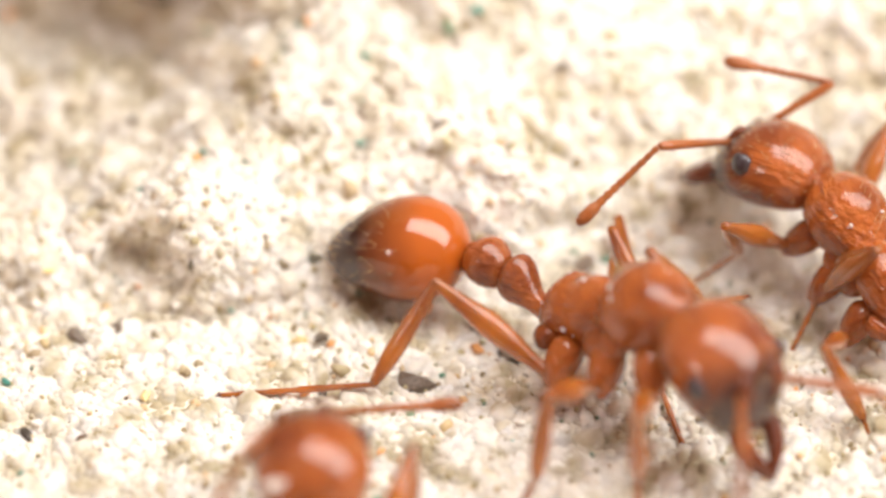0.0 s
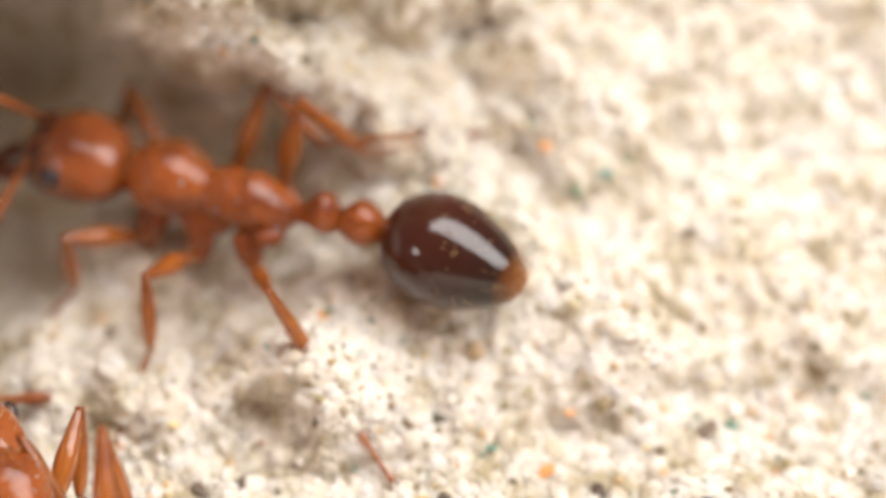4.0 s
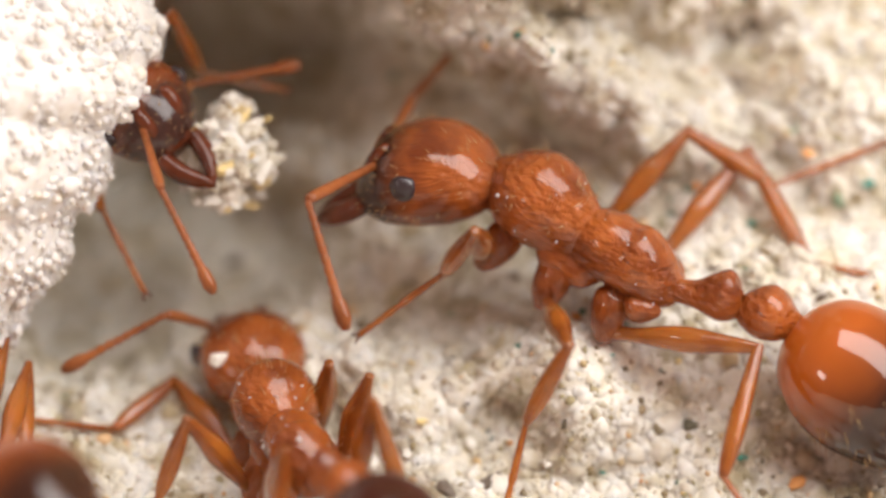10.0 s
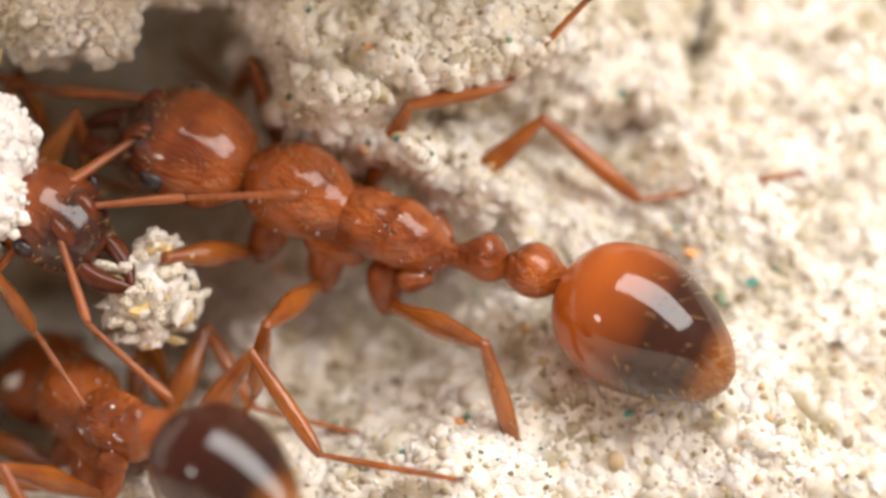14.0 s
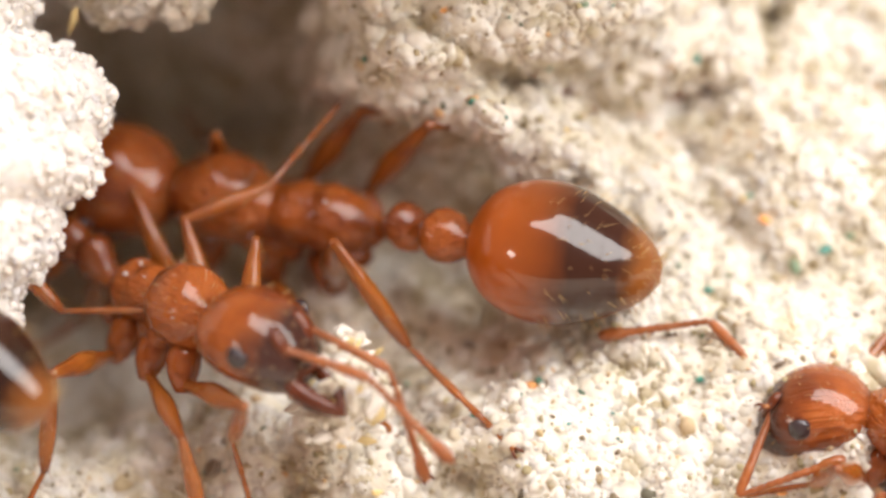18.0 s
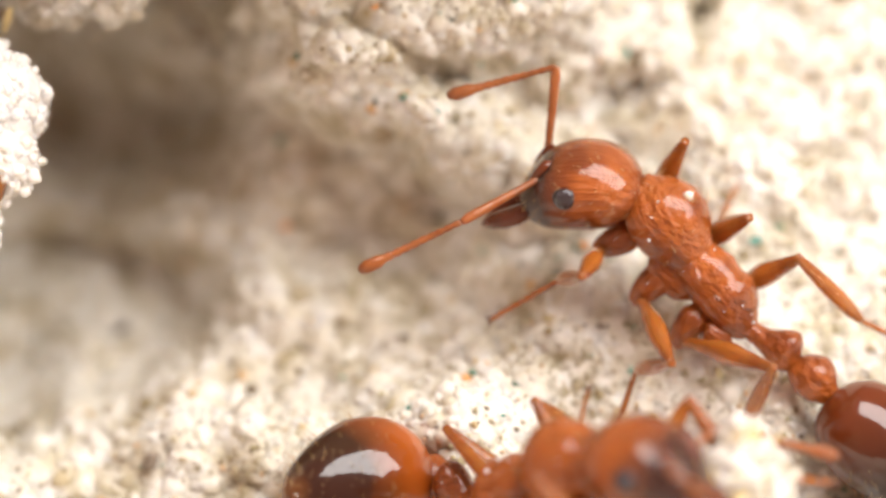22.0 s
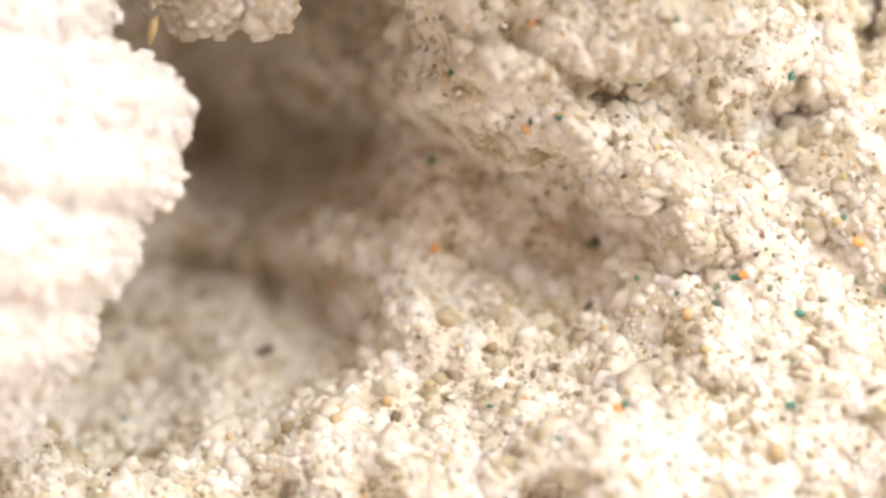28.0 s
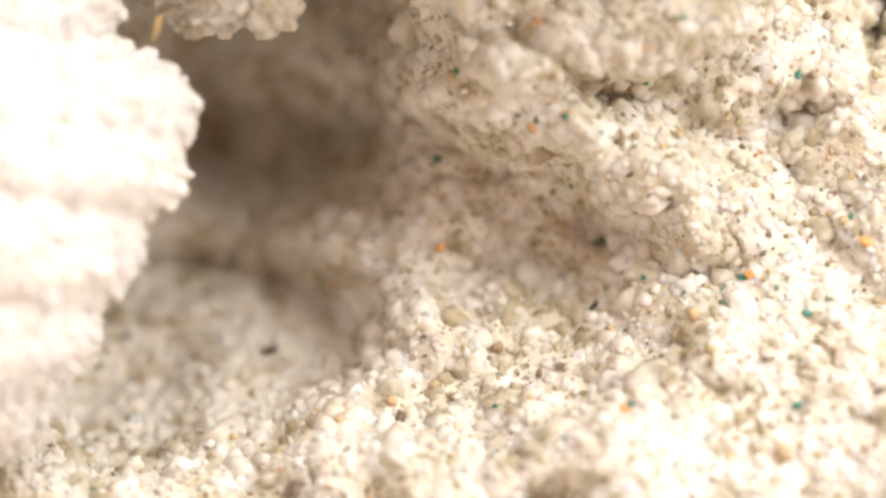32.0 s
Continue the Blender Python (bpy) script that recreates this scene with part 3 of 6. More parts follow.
GASTER_KNOTS = [(4, 0, 0, 18, 18), (-8, 0, 2, 58, 56), (-40, 0, 4, 98, 96), (-95, 0, 4, 124, 122), (-150, 0, 2, 130, 127), (-205, 0, -2, 120, 116), (-255, 0, -8, 99, 95),
                (-300, 0, -14, 73, 69), (-330, 0, -18, 46, 43), (-348, 0, -20, 17, 16)]


def hairs_on(knots, n, seed, lo, hi, top_only, lean):
    rng = np.random.RandomState(seed)
    rings = smooth_rings(knots, 40)
    roots, ways = [], []
    while len(roots) < n:
        r = rings[int(rng.uniform(lo, hi) * 39)]
        a = rng.uniform(0.1, math.pi - 0.1) if top_only else rng.uniform(-0.6, math.pi + 0.6)
        w = np.array((lean, math.cos(a), math.sin(a)))
        roots.append((r[0], r[1] + r[3] * math.cos(a), r[2] + r[4] * math.sin(a)))
        ways.append(w)
    return roots, ways


def make_ant(label, size, gaster_coat, seed, full=1.0):
    """A worker ant in its parts. Returns the thing and the parts that move."""
    k = UNIT * size
    ant = new("ant")
    tagged(ant, label, "ant", "foraging ants")
    ant.empty_display_size = 0.0005
    moving = {}
    fm = lambda name, vf: fill_mesh(name, *vf)
    head = part("head", fm("head", loft(smooth_rings(HEAD_KNOTS, 26), 30, k)), HEAD_AMBER, ant, "glossy striated amber head")
    moving["head"] = head
    for s in (1, -1):
        e = loft([(150 + 26 * math.cos(q), s * (96 + 12 * math.sin(q)), 22, 24 * math.sin(q) * 0.45 + 2, 24 * math.sin(q) + 1) for q in np.linspace(0.0, math.pi, 9)][::-1], 14, k)
        part("eye", fm("eye", e), EYE_DARK, head, "dark compound eye")
        m = limb([(222, s * 38, -30, 16, 18), (252, s * 42, -44, 21, 23), (288, s * 36, -60, 22, 22), (318, s * 20, -74, 18, 18), (338, s * 5, -86, 9, 11), (346, s * -2, -92, 3, 5)], 10, 14, k)
        part("mandible", fm("mandible", m), BROWN, head, "dark brown mandible")
        part("frontal_lobe", fm("frontal_lobe", limb([(180, s * 34, 70, 8, 6), (200, s * 40, 62, 18, 16), (225, s * 38, 36, 16, 14), (236, s * 34, 18, 6, 6)], 8, 9, k)), BROWN, head)
    part("clypeus", fm("clypeus", loft(smooth_rings([(214, 0, 8, 20, 12), (232, 0, -2, 40, 26), (250, 0, -16, 42, 22), (258, 0, -26, 30, 10)], 10), 14, k)), BROWN, head)
    r, w = hairs_on(HEAD_KNOTS, 150, seed, 0.1, 0.95, False, 0.5)
    part("hair", fm("hair", bristles(r, w, 20, 0.9, seed, k)), HAIR, head, "golden bristles")
    for tag, s in (("L", 1), ("R", -1)):
        sc = limb([(-4, 0, 0, 11, 11), (8, 0, 0, 9, 9), (40, 0, 1, 8, 8), (120, 0, 2, 10, 10), (180, 0, 1, 11, 11), (SCAPE, 0, 0, 7, 7)], 9, 12, k)
        moving["scape" + tag] = part("scape", fm("scape", sc), FEELER, ant)
        kn = []
        for i in range(9):
            x0, rad = FUNICULUS * i / 10.0 * 0.82, 7.0 + (0.3 * i)
            kn += [(x0 + 1, 0, 0, rad * 0.74, rad * 0.74), (x0 + 8, 0, 0, rad, rad), (x0 + 16, 0, 0, rad, rad)]
        kn += [(FUNICULUS * 0.74, 0, 0, 9, 9), (FUNICULUS * 0.80, 0, 0, 14, 14), (FUNICULUS * 0.92, 0, 0, 15, 15), (FUNICULUS * 0.985, 0, 0, 9, 9), (FUNICULUS, 0, 0, 2, 2)]
        moving["funiculus" + tag] = part("funiculus", fm("funiculus", loft(kn, 9, k)), FEELER, ant, "beaded amber antenna tip")
    part("pronotum", fm("pronotum", loft(smooth_rings(PRONOTUM_KNOTS, 30), 34, k, 0.020, seed)), AMBER, ant)
    part("propodeum", fm("propodeum", loft(smooth_rings(PROPODEUM_KNOTS, 28), 34, k, 0.026, seed + 1)), AMBER, ant)
    for s in (1, -1):
        part("pleuron", fm("pleuron", loft(smooth_rings([(265, s * 48, -36, 8, 10), (240, s * 50, -46, 26, 36), (200, s * 46, -54, 28, 38), (160, s * 44, -56, 24, 32), (135, s * 42, -52, 6, 8)], 14), 14, k)), AMBER, ant)
        part("lobe", fm("lobe", loft(smooth_rings([(75, s * 60, -42, 6, 8), (55, s * 62, -48, 22, 24), (28, s * 52, -52, 22, 24), (8, s * 44, -50, 6, 8)], 10), 12, k)), AMBER, ant)
    r, w = hairs_on(PRONOTUM_KNOTS, 40, seed + 2, 0.05, 0.95, True, 0.1)
    part("hair", fm("hair", bristles(r, w, 26, 0.9, seed, k)), HAIR, ant, "golden bristles")
    moving["petiole"] = part("petiole", fm("petiole", loft(smooth_rings(PETIOLE_KNOTS, 18), 20, k)), AMBER, ant)
    moving["postpetiole"] = part("postpetiole", fm("postpetiole", loft(smooth_rings(POST_KNOTS, 18), 20, k)), AMBER, ant)
    rings = smooth_rings(GASTER_KNOTS, 44)
    gaster = part("gaster", fm("gaster", loft(rings, 36, k * full)), gaster_coat, ant, "polished brown gaster")
    moving["gaster"] = gaster
    for cut in (0.50, 0.66, 0.79):
        i = int(cut * 43)
        band = [(x, y, z, w2 + lift, h2 + lift) for (x, y, z, w2, h2), lift in zip(rings[i:i + 5], (0.9, 0.75, 0.5, 0.25, -0.3))]
        part("tergite", fm("tergite", loft(band, 36, k * full, closed=False)), gaster_coat, gaster)
    r, w = hairs_on(GASTER_KNOTS, 150, seed + 3, 0.45, 0.99, False, -0.9)
    part("hair", fm("hair", bristles(r, w, 30, 0.8, seed, k * full)), HAIR, gaster, "golden bristles")
    rng = np.random.RandomState(seed + 7)
    spots = [r for kn in (PRONOTUM_KNOTS, PROPODEUM_KNOTS) for r in hairs_on(kn, 11, seed + len(kn), 0.1, 0.9, False, 0)[0]]
    dust = grain_cloud("dust", np.array(spots) * k, 0.0115 * np.exp(rng.normal(0, 0.45, len(spots))), seed, PALE_SAND, "white sand dust", 0.45)
    del dust["category"]
    dust.parent = ant
    for pair in "123":
        for tag, s in (("L", 1), ("R", -1)):
            a, b = np.array(SHOULDER[pair]) * (1, s, 1), np.array(COXA[pair]) * (1, s, 1)
            m = (a + b) / 2
            cx = limb([(0, 0, 0, 16, 16), (18, 0, 0, 34, 34), (55, 0, 0, 36, 34), (88, 0, 0, 24, 24), (104, 0, 0, 14, 14)], 12, 12, k)
            c = part("coxa", fm("coxa", cx), AMBER, ant)
            c.matrix_basis = along(a * k, b - a, (1, 0, 0))
            f, t, g = FEMUR[pair], TIBIA[pair], TARSUS[pair]
            fe = limb([(-6, 0, 0, 11, 11), (14, 0, 0, 13, 13), (0.22 * f, 0, 0, 14, 16), (0.52 * f, 0, 2, 23, 27), (0.74 * f, 0, 1, 18, 20), (0.92 * f, 0, 0, 12, 14), (f + 5, 0, 0, 8, 9)], 11, 16, k)
            moving["femur" + tag + pair] = part("femur", fm("femur", fe), LEG_AMBER, ant)
            ti = limb([(-6, 0, 0, 10, 10), (10, 0, 0, 11, 11), (0.3 * t, 0, 0, 15, 16), (0.6 * t, 0, 0, 18, 19), (0.85 * t, 0, 0, 15, 15), (t, 0, 0, 9, 9)], 10, 14, k)
            tb = part("tibia", fm("tibia", ti), LEG_AMBER, ant)
            moving["tibia" + tag + pair] = tb
            n = 26
            q = np.linspace(0.15, 1.0, n)
            an = np.random.RandomState(seed + ord(pair)).uniform(0, 6.28, n)
            rt = np.stack([q * t, 14 * np.cos(an), 14 * np.sin(an)], 1)
            wy = np.stack([np.full(n, 1.3), np.cos(an), np.sin(an)], 1)
            part("hair", fm("hair", bristles(rt, wy, 20, 0.9, seed, k)), HAIR, tb, "golden bristles")
            kn = [(-3, 0, 0, 8, 8)]
            for lo, hi in ((0.0, 0.5), (0.5, 0.68), (0.68, 0.8), (0.8, 0.89), (0.89, 1.0)):
                kn += [(lo * g + 2, 0, 0, 5.5, 5.5), (hi * g - 7, 0, 0, 8.0 - 2 * lo, 8.0 - 2 * lo), (hi * g, 0, 0, 6.5, 6.5)]
            kn.append((g + 3, 0, 0, 2, 2))
            ts = part("tarsus", fm("tarsus", loft(kn, 8, k)), LEG_AMBER, ant)
            for s2 in (1, -1):
                part("claw", fm("claw", limb([(g - 4, 0, 0, 4, 4), (g + 8, s2 * 7, 2, 3.2, 3.2), (g + 16, s2 * 9, -5, 1, 1)], 6, 6, k)), BROWN, ts)
            moving["tarsus" + tag + pair] = ts
    return ant, moving


def along(at, way, up):
    """The pose at a place (mm) with x along way and z towards up."""
    x = Vector(way).normalized()
    y = Vector(up).cross(x)
    if y.length < 1e-6:
        y = Vector((0, 1, 0))
    y.normalize()
    z = x.cross(y)
    m = Matrix((x, y, z)).transposed().to_4x4()
    m.translation = Vector(at) * MM
    return m


def blend(keys, t):
    """Values between keyed rows, gliding."""
    if t <= keys[0][0]:
        return np.array(keys[0][1], float)
    for i in range(len(keys) - 1):
        t0, t1 = keys[i][0], keys[i + 1][0]
        if t0 <= t <= t1:
            u = (t - t0) / (t1 - t0)
            p1, p2 = np.array(keys[i][1], float), np.array(keys[i + 1][1], float)
            m1 = (p2 - np.array(keys[i - 1][1], float)) / (t1 - keys[i - 1][0]) if i else (p2 - p1) / (t1 - t0)
            m2 = (np.array(keys[i + 2][1], float) - p1) / (keys[i + 2][0] - t0) if i + 2 < len(keys) else (p2 - p1) / (t1 - t0)
            h = t1 - t0
            return (2 * u ** 3 - 3 * u * u + 1) * p1 + (u ** 3 - 2 * u * u + u) * h * m1 + (3 * u * u - 2 * u ** 3) * p2 + (u ** 3 - u * u) * h * m2
    return np.array(keys[-1][1], float)


MESH_B, MESH_A = np.arange(-5.2, 3.4, 0.1), np.arange(-8.0, 9.0, 0.1)
HEIGHT = relief(*[q.ravel() for q in np.meshgrid(MESH_A, MESH_B)]).reshape(len(MESH_B), len(MESH_A))


def clear(p, turn, gap):
    """Brings a point of an ant's own space out of the sand, towards the lens."""
    w = np.array(turn @ p) - EYE
    far = -(w @ TO)
    x, y = (w @ AX * DIST / far - MESH_A[0]) / 0.1, (w @ UP * DIST / far - MESH_B[0]) / 0.1
    if not (0 <= x < len(MESH_A) - 1 and 0 <= y < len(MESH_B) - 1):
        return p
    i, j = int(y), int(x)
    top = HEIGHT[i:i + 2, j:j + 2]
    top = (top[0] * (1 - y + i) + top[1] * (y - i)) @ (1 - x + j, x - j)
    lack = float(top) + gap - (DIST - far)
    return turn.inverted() @ (turn @ p + Vector(TO * lack)) if lack > 0 else p


def walk_ant(ant, moving, size, rows, legs, feelers, pace, rolls):
    """Keys an ant. rows: t, place, forward, up, then head, waist and gaster directions in its own space.
    legs: per leg rows of t, knee and foot; feelers: per feeler rows of t, elbow and tip directions; rolls: how the head leans."""
    k = UNIT * size
    body = [(r[0], r[1:]) for r in rows]
    start, stop = rows[0][0], rows[-1][0]
    times = sorted({0.0, 32.0} | {round(x, 2) for x in np.arange(start, stop + 0.01, 0.25)} | {r[0] for r in rows})
    out = {name: [] for name in moving}
    root = []
    for t in times:
        v = blend(body, t)
        root.append((t, along(v[0:3], v[3:6], v[6:9])))
        turn = root[-1][1].copy()
        turn.translation = Vector(v[0:3])
        hd, ws, gs = Vector(v[9:12]).normalized(), Vector(v[12:15]).normalized(), Vector(v[15:18]).normalized()
        up = (0, 0, 1)
        hm = along(np.array(NECK) * k, hd, (0, float(blend(rolls, t)[0]), 1))
        out["head"].append((t, hm))
        wm = along((0, 0, 0), ws, up)
        out["petiole"].append((t, wm))
        out["postpetiole"].append((t, wm))
        out["gaster"].append((t, along(tuple(ws * (-GASTER_AT * k)), gs, up)))
        for tag, s in (("L", 1), ("R", -1)):
            sway = 0.12 * math.sin(5.1 * t + s)
            f = feelers.get(tag)
            e = blend(f, t) if f else np.array((0.75, 0.62 * s, 0.28 + sway, 0.85, 0.30 * s, -0.55 + sway))
            at = hm @ Vector((SCAPE_AT[0] * k * MM, s * SCAPE_AT[1] * k * MM, SCAPE_AT[2] * k * MM))
            ew, tw = Vector(e[:3]).normalized(), Vector(e[3:6]).normalized()
            if not f:
                ew, tw = hm.to_3x3() @ ew, hm.to_3x3() @ tw
            out["scape" + tag].append((t, along(at / MM, ew, up)))
            out["funiculus" + tag].append((t, along((at / MM) + ew * (SCAPE * k), tw, up)))
            for pair in "123":
                leg = tag + pair
                c = Vector(np.array(COXA[pair]) * (1, s, 1) * k)
                phase = 2 * math.pi * (pace * t + (0.5 if (pair == "2") == (s > 0) else 0.0))
                moved = 1.0 if start < t < stop else 0.0
                step = np.array((70 * math.sin(phase), 0, max(0.0, 45 * math.cos(phase)))) * moved
                g = np.concatenate([np.array(KNEE[pair]) * (1, s, 1) + step * 0.5, np.array(FOOT[pair]) * (1, s, 1) + step]) * k
                if leg in legs:
                    near = min(abs(t - r[0]) for r in legs[leg])
                    share = max(0.0, 1 - max(0.0, near - 0.5) / 0.5)
                    g = g * (1 - share) + blend(legs[leg], t) * share
                fl, tl, sl = FEMUR[pair] * k, TIBIA[pair] * k, TARSUS[pair] * k
                knee = c + (Vector(g[:3]) - c).normalized() * fl
                for _ in range(2):
                    knee = c + (clear(knee, turn, 0.16) - c).normalized() * fl
                reach = clear(Vector(g[3:]), turn, 0.03) - knee
                reach = clear(knee + reach.normalized() * max(reach.length, (tl + sl) * 0.9), turn, 0.03) - knee
                dist = max(min(reach.length, (tl + sl) * 0.995), (tl + sl) * 0.90)
                way = reach.normalized()
                x = (tl * tl - sl * sl + dist * dist) / (2 * dist)
                y = math.sqrt(max(0.0, tl * tl - x * x))
                side = (knee - c).normalized()
                side = side - way * side.dot(way)
                side = side.normalized() if side.length > 1e-5 else Vector((0, 0, -1))
                ankle = knee + way * x - side * y
                foot = knee + way * dist
                out["femur" + leg].append((t, along(c, knee - c, (0.05, 0.02, 1))))
                out["tibia" + leg].append((t, along(knee, ankle - knee, (0.05, 0.02, 1))))
                out["tarsus" + leg].append((t, along(ankle, foot - ankle, (0.05, 0.02, 1))))
    walk(ant, root)
    for name, r in out.items():
        walk(moving[name], r)


# worker that leaves over the open ground
leaver, leaver_parts = make_ant("amber worker ant walking away over pale sand", 0.92, GASTER_AMBER, 101, 0.82)
leaver_rows = (
    (0, 4.561, -3.2, 0.814, 0.596, -0.7, 0.392, -0.165, 0.372, 0.914, 0.655, -0.024, -0.755, 0.935, -0.037, -0.352, 0.82, 0.546, -0.169),
    (0.5, 4.35, -4.201, 0.777, 0.525, -0.727, 0.442, -0.17, 0.419, 0.892, 0.825, 0.084, -0.558, 0.972, -0.068, -0.225, 0.074, 0.958, -0.277),
    (1, 4.991, -5.015, 0.775, 0.511, -0.733, 0.448, -0.176, 0.421, 0.89, 0.737, -0.116, -0.666, 0.965, -0, -0.261, 0.068, 0.948, -0.311),
    (1.5, 5.411, -5.164, 0.754, 0.503, -0.751, 0.429, -0.158, 0.408, 0.899, 0.759, -0.115, -0.641, 0.962, -0.06, -0.266, 0.251, 0.916, -0.312),
    (2, 5.951, -5.833, 0.769, 0.517, -0.727, 0.452, -0.181, 0.423, 0.888, 0.787, -0.182, -0.589, 0.969, -0.106, -0.222, 0.156, 0.907, -0.391),
    (3, 7.788, -6.178, 0.736, 0.453, -0.763, 0.461, -0.165, 0.436, 0.885, 1, -0, 0, 1, -0, -0, 1, -0, -0),
    (4.5, 10.052, -6.49, 0.74, 0.401, -0.776, 0.487, -0.163, 0.462, 0.872, 1, -0, 0, 1, -0, -0, 1, -0, -0),
)
leaver_legs = {
    "L1": ((0, (1.16, 0.33, 0.46, 0.88, 1.58, -0.48)), (1, (1.3, 0.38, 0.51, 0.29, 1.2, -0.39)),),
    "L2": ((0, (0.57, 0.46, 0.55, -0.75, 1.52, -0.06)), (1, (0.62, 0.34, 0.56, -0.71, 1.27, -0.2)), (2, (0.59, 0.29, 0.55, 0.4, 0.39, -0.97)),),
    "R1": ((0, (2.29, -1.2, -0.36, 1.95, -1.35, -1.9)),),
    "R2": ((0, (1.47, -1.44, -0.18, 1.09, -2.23, -1.58)),),
    "R3": ((0, (-0.39, -0.88, 0.46, -2.01, -2.2, -0.27)), (0.5, (-0.29, -0.96, 0.49, -2.04, -1.64, 0)), (1, (-0.31, -1.11, 0.37, -2.58, -1.69, 0.39)),),
}
leaver_feelers = {
    "R": ((0, (0.66, -0.7, -0.27, 0.02, -0.43, -0.9)),),
}

# worker that climbs the bank and goes into the hollow first
homer, homer_parts = make_ant("amber worker ant with dark gaster climbing into the nest", 0.84, GASTER_BROWN, 202, 0.95)
homer_rows = (
    (0, 7.859, -3.767, 0.745, -0.387, 0.879, 0.278, 0.144, -0.24, 0.96, 0.832, 0.444, -0.332, 1, 0, -0, 1, 0, -0),
    (1, 6.899, -2.392, 0.778, -0.538, 0.734, 0.414, 0.277, -0.309, 0.91, 0.659, 0.622, -0.423, 1, 0, -0, 1, 0, -0),
    (2, 5.514, -1.713, 1.261, -0.76, 0.442, 0.476, 0.439, -0.19, 0.878, 0.77, 0.421, -0.479, 0.934, 0.237, -0.269, 0.997, -0.048, -0.056),
    (2.5, 4.359, -1.389, 1.901, -0.796, 0.592, 0.127, 0.1, -0.079, 0.992, 0.653, 0.674, -0.347, 0.941, 0.25, 0.227, 0.899, 0.021, 0.437),
    (3.5, 2.990, -0.886, 1.897, -0.855, 0.519, -0.021, -0.12, -0.157, 0.98, 1, -0, -0, 1, -0, -0, 1, -0, -0),
    (4.5, -0.560, 0.113, 1.707, -0.921, 0.382, -0.076, -0.221, -0.352, 0.909, 0.95, 0.214, 0.229, 0.952, 0.116, 0.283, 0.937, -0.142, 0.318),
    (5, -1.887, 0.532, 1.467, -0.962, 0.268, -0.056, -0.172, -0.432, 0.885, 1, -0, -0, 0.978, 0.096, 0.186, 0.976, -0.096, 0.195),
    (5.5, -2.472, 1.016, 0.77, -0.955, -0.171, 0.243, 0.294, -0.431, 0.853, 1, -0, 0, 0.949, -0.126, -0.289, 0.886, -0.421, -0.192),
    (6, -3.351, 0.890, 0.998, -0.899, -0.306, 0.315, 0.415, -0.361, 0.835, 1, 0, 0, 0.887, -0.249, -0.389, 0.871, -0.38, -0.311),
    (7, -3.958, 0.353, 1.349, -0.875, -0.338, 0.346, 0.454, -0.329, 0.828, 1, -0.001, -0.005, 0.86, -0.242, -0.449, 0.839, -0.433, -0.331),
    (8, -3.692, 0.037, 0.978, -0.83, -0.401, 0.387, 0.513, -0.28, 0.811, 1, 0, -0, 0.817, -0.32, -0.48, 0.806, -0.429, -0.408),
    (8.5, -4.163, -0.371, 1.568, -0.874, -0.347, 0.34, 0.454, -0.333, 0.827, 1, 0, 0, 0.866, -0.232, -0.444, 0.855, -0.374, -0.359),
    (9.2, -5.490, -0.191, 2.162, -0.993, -0.037, 0.111, 0.116, -0.455, 0.883, 1, 0, 0, 1, -0, -0, 1, -0, -0),
    (11, -8.248, 1.963, 3.938, -0.985, -0.088, 0.149, 0.173, -0.476, 0.863, 1, -0, 0, 1, -0, 0, 1, -0, 0),
)
homer_legs = {
    "L1": ((0, (1.54, 1.15, 0.08, 1.89, 0.99, -1.32)), (1, (1.33, 1.03, 0.21, 2.38, 0.96, -0.79)), (2, (1.25, 1.08, 0.14, 2.61, 0.89, -0.72)), (2.5, (1.39, 1.23, -0.04, 2.31, 1.26, -1.17)),),
    "L2": ((0, (0.55, 0.23, 0.5, 0.79, 0.57, -1.08)), (1, (-0.08, 0.66, -0.14, -0.78, 1.93, -0.56)), (2, (-0.13, 0.51, -0.18, -0.4, 0.07, -0.92)), (2.5, (-0.14, 0.65, -0.34, 0.2, 0.82, -1.63)),),
    "L3": ((0, (-0.12, 1.16, 0.33, -0.96, 0.98, -0.46)), (2, (-0.59, 0.23, 0.27, -2.17, 2.12, -0.18)), (2.5, (-0.86, 0.16, -0.57, -2.44, 1.06, -1.53)), (5, (-0.31, 0.81, 0.45, -0.63, 1.07, -0.54)),),
    "R1": ((1, (1.33, -0.47, 0.48, 1.21, -0.89, -0.32)), (2, (1.62, -0.35, 0.49, 1.23, -1, -0.32)),),
    "R2": ((1, (0.7, -0.6, 0.53, 1.22, -2.15, 1.09)), (2, (0.78, -1.26, 0.11, 0.71, -2.07, -0.11)), (2.5, (0.72, -0.87, 0.44, 0.37, -2.09, -0.01)),),
    "R3": ((2, (0.31, -0.53, 0.73, -1.67, -1.58, 0.85)), (2.5, (0.01, -1.44, 0.03, -1.72, -2.09, -0.58)), (4.5, (0.06, -0.49, 0.69, -0.48, -1.58, -0.79)), (5, (-0.54, -0.75, 0.26, -1.77, -0.82, -0.97)),),
}
homer_feelers = {
    "L": ((0, (0.08, 0.96, 0.26, -0.15, 0.81, -0.57)), (1, (0.53, 0.76, -0.37, 0.22, 0.83, -0.51)), (2, (0.66, 0.51, -0.56, 0.59, 0.56, -0.58)), (2.5, (0.24, 0.91, -0.33, 0.56, 0.71, -0.43)),),
    "R": ((0, (-0.1, -0.79, 0.61, 0.63, 0.77, -0.07)), (1, (0.81, 0.58, -0.01, 0.18, 0.82, -0.54)), (2, (0.34, 0.39, 0.86, 0.66, 0.51, -0.55)),),
}

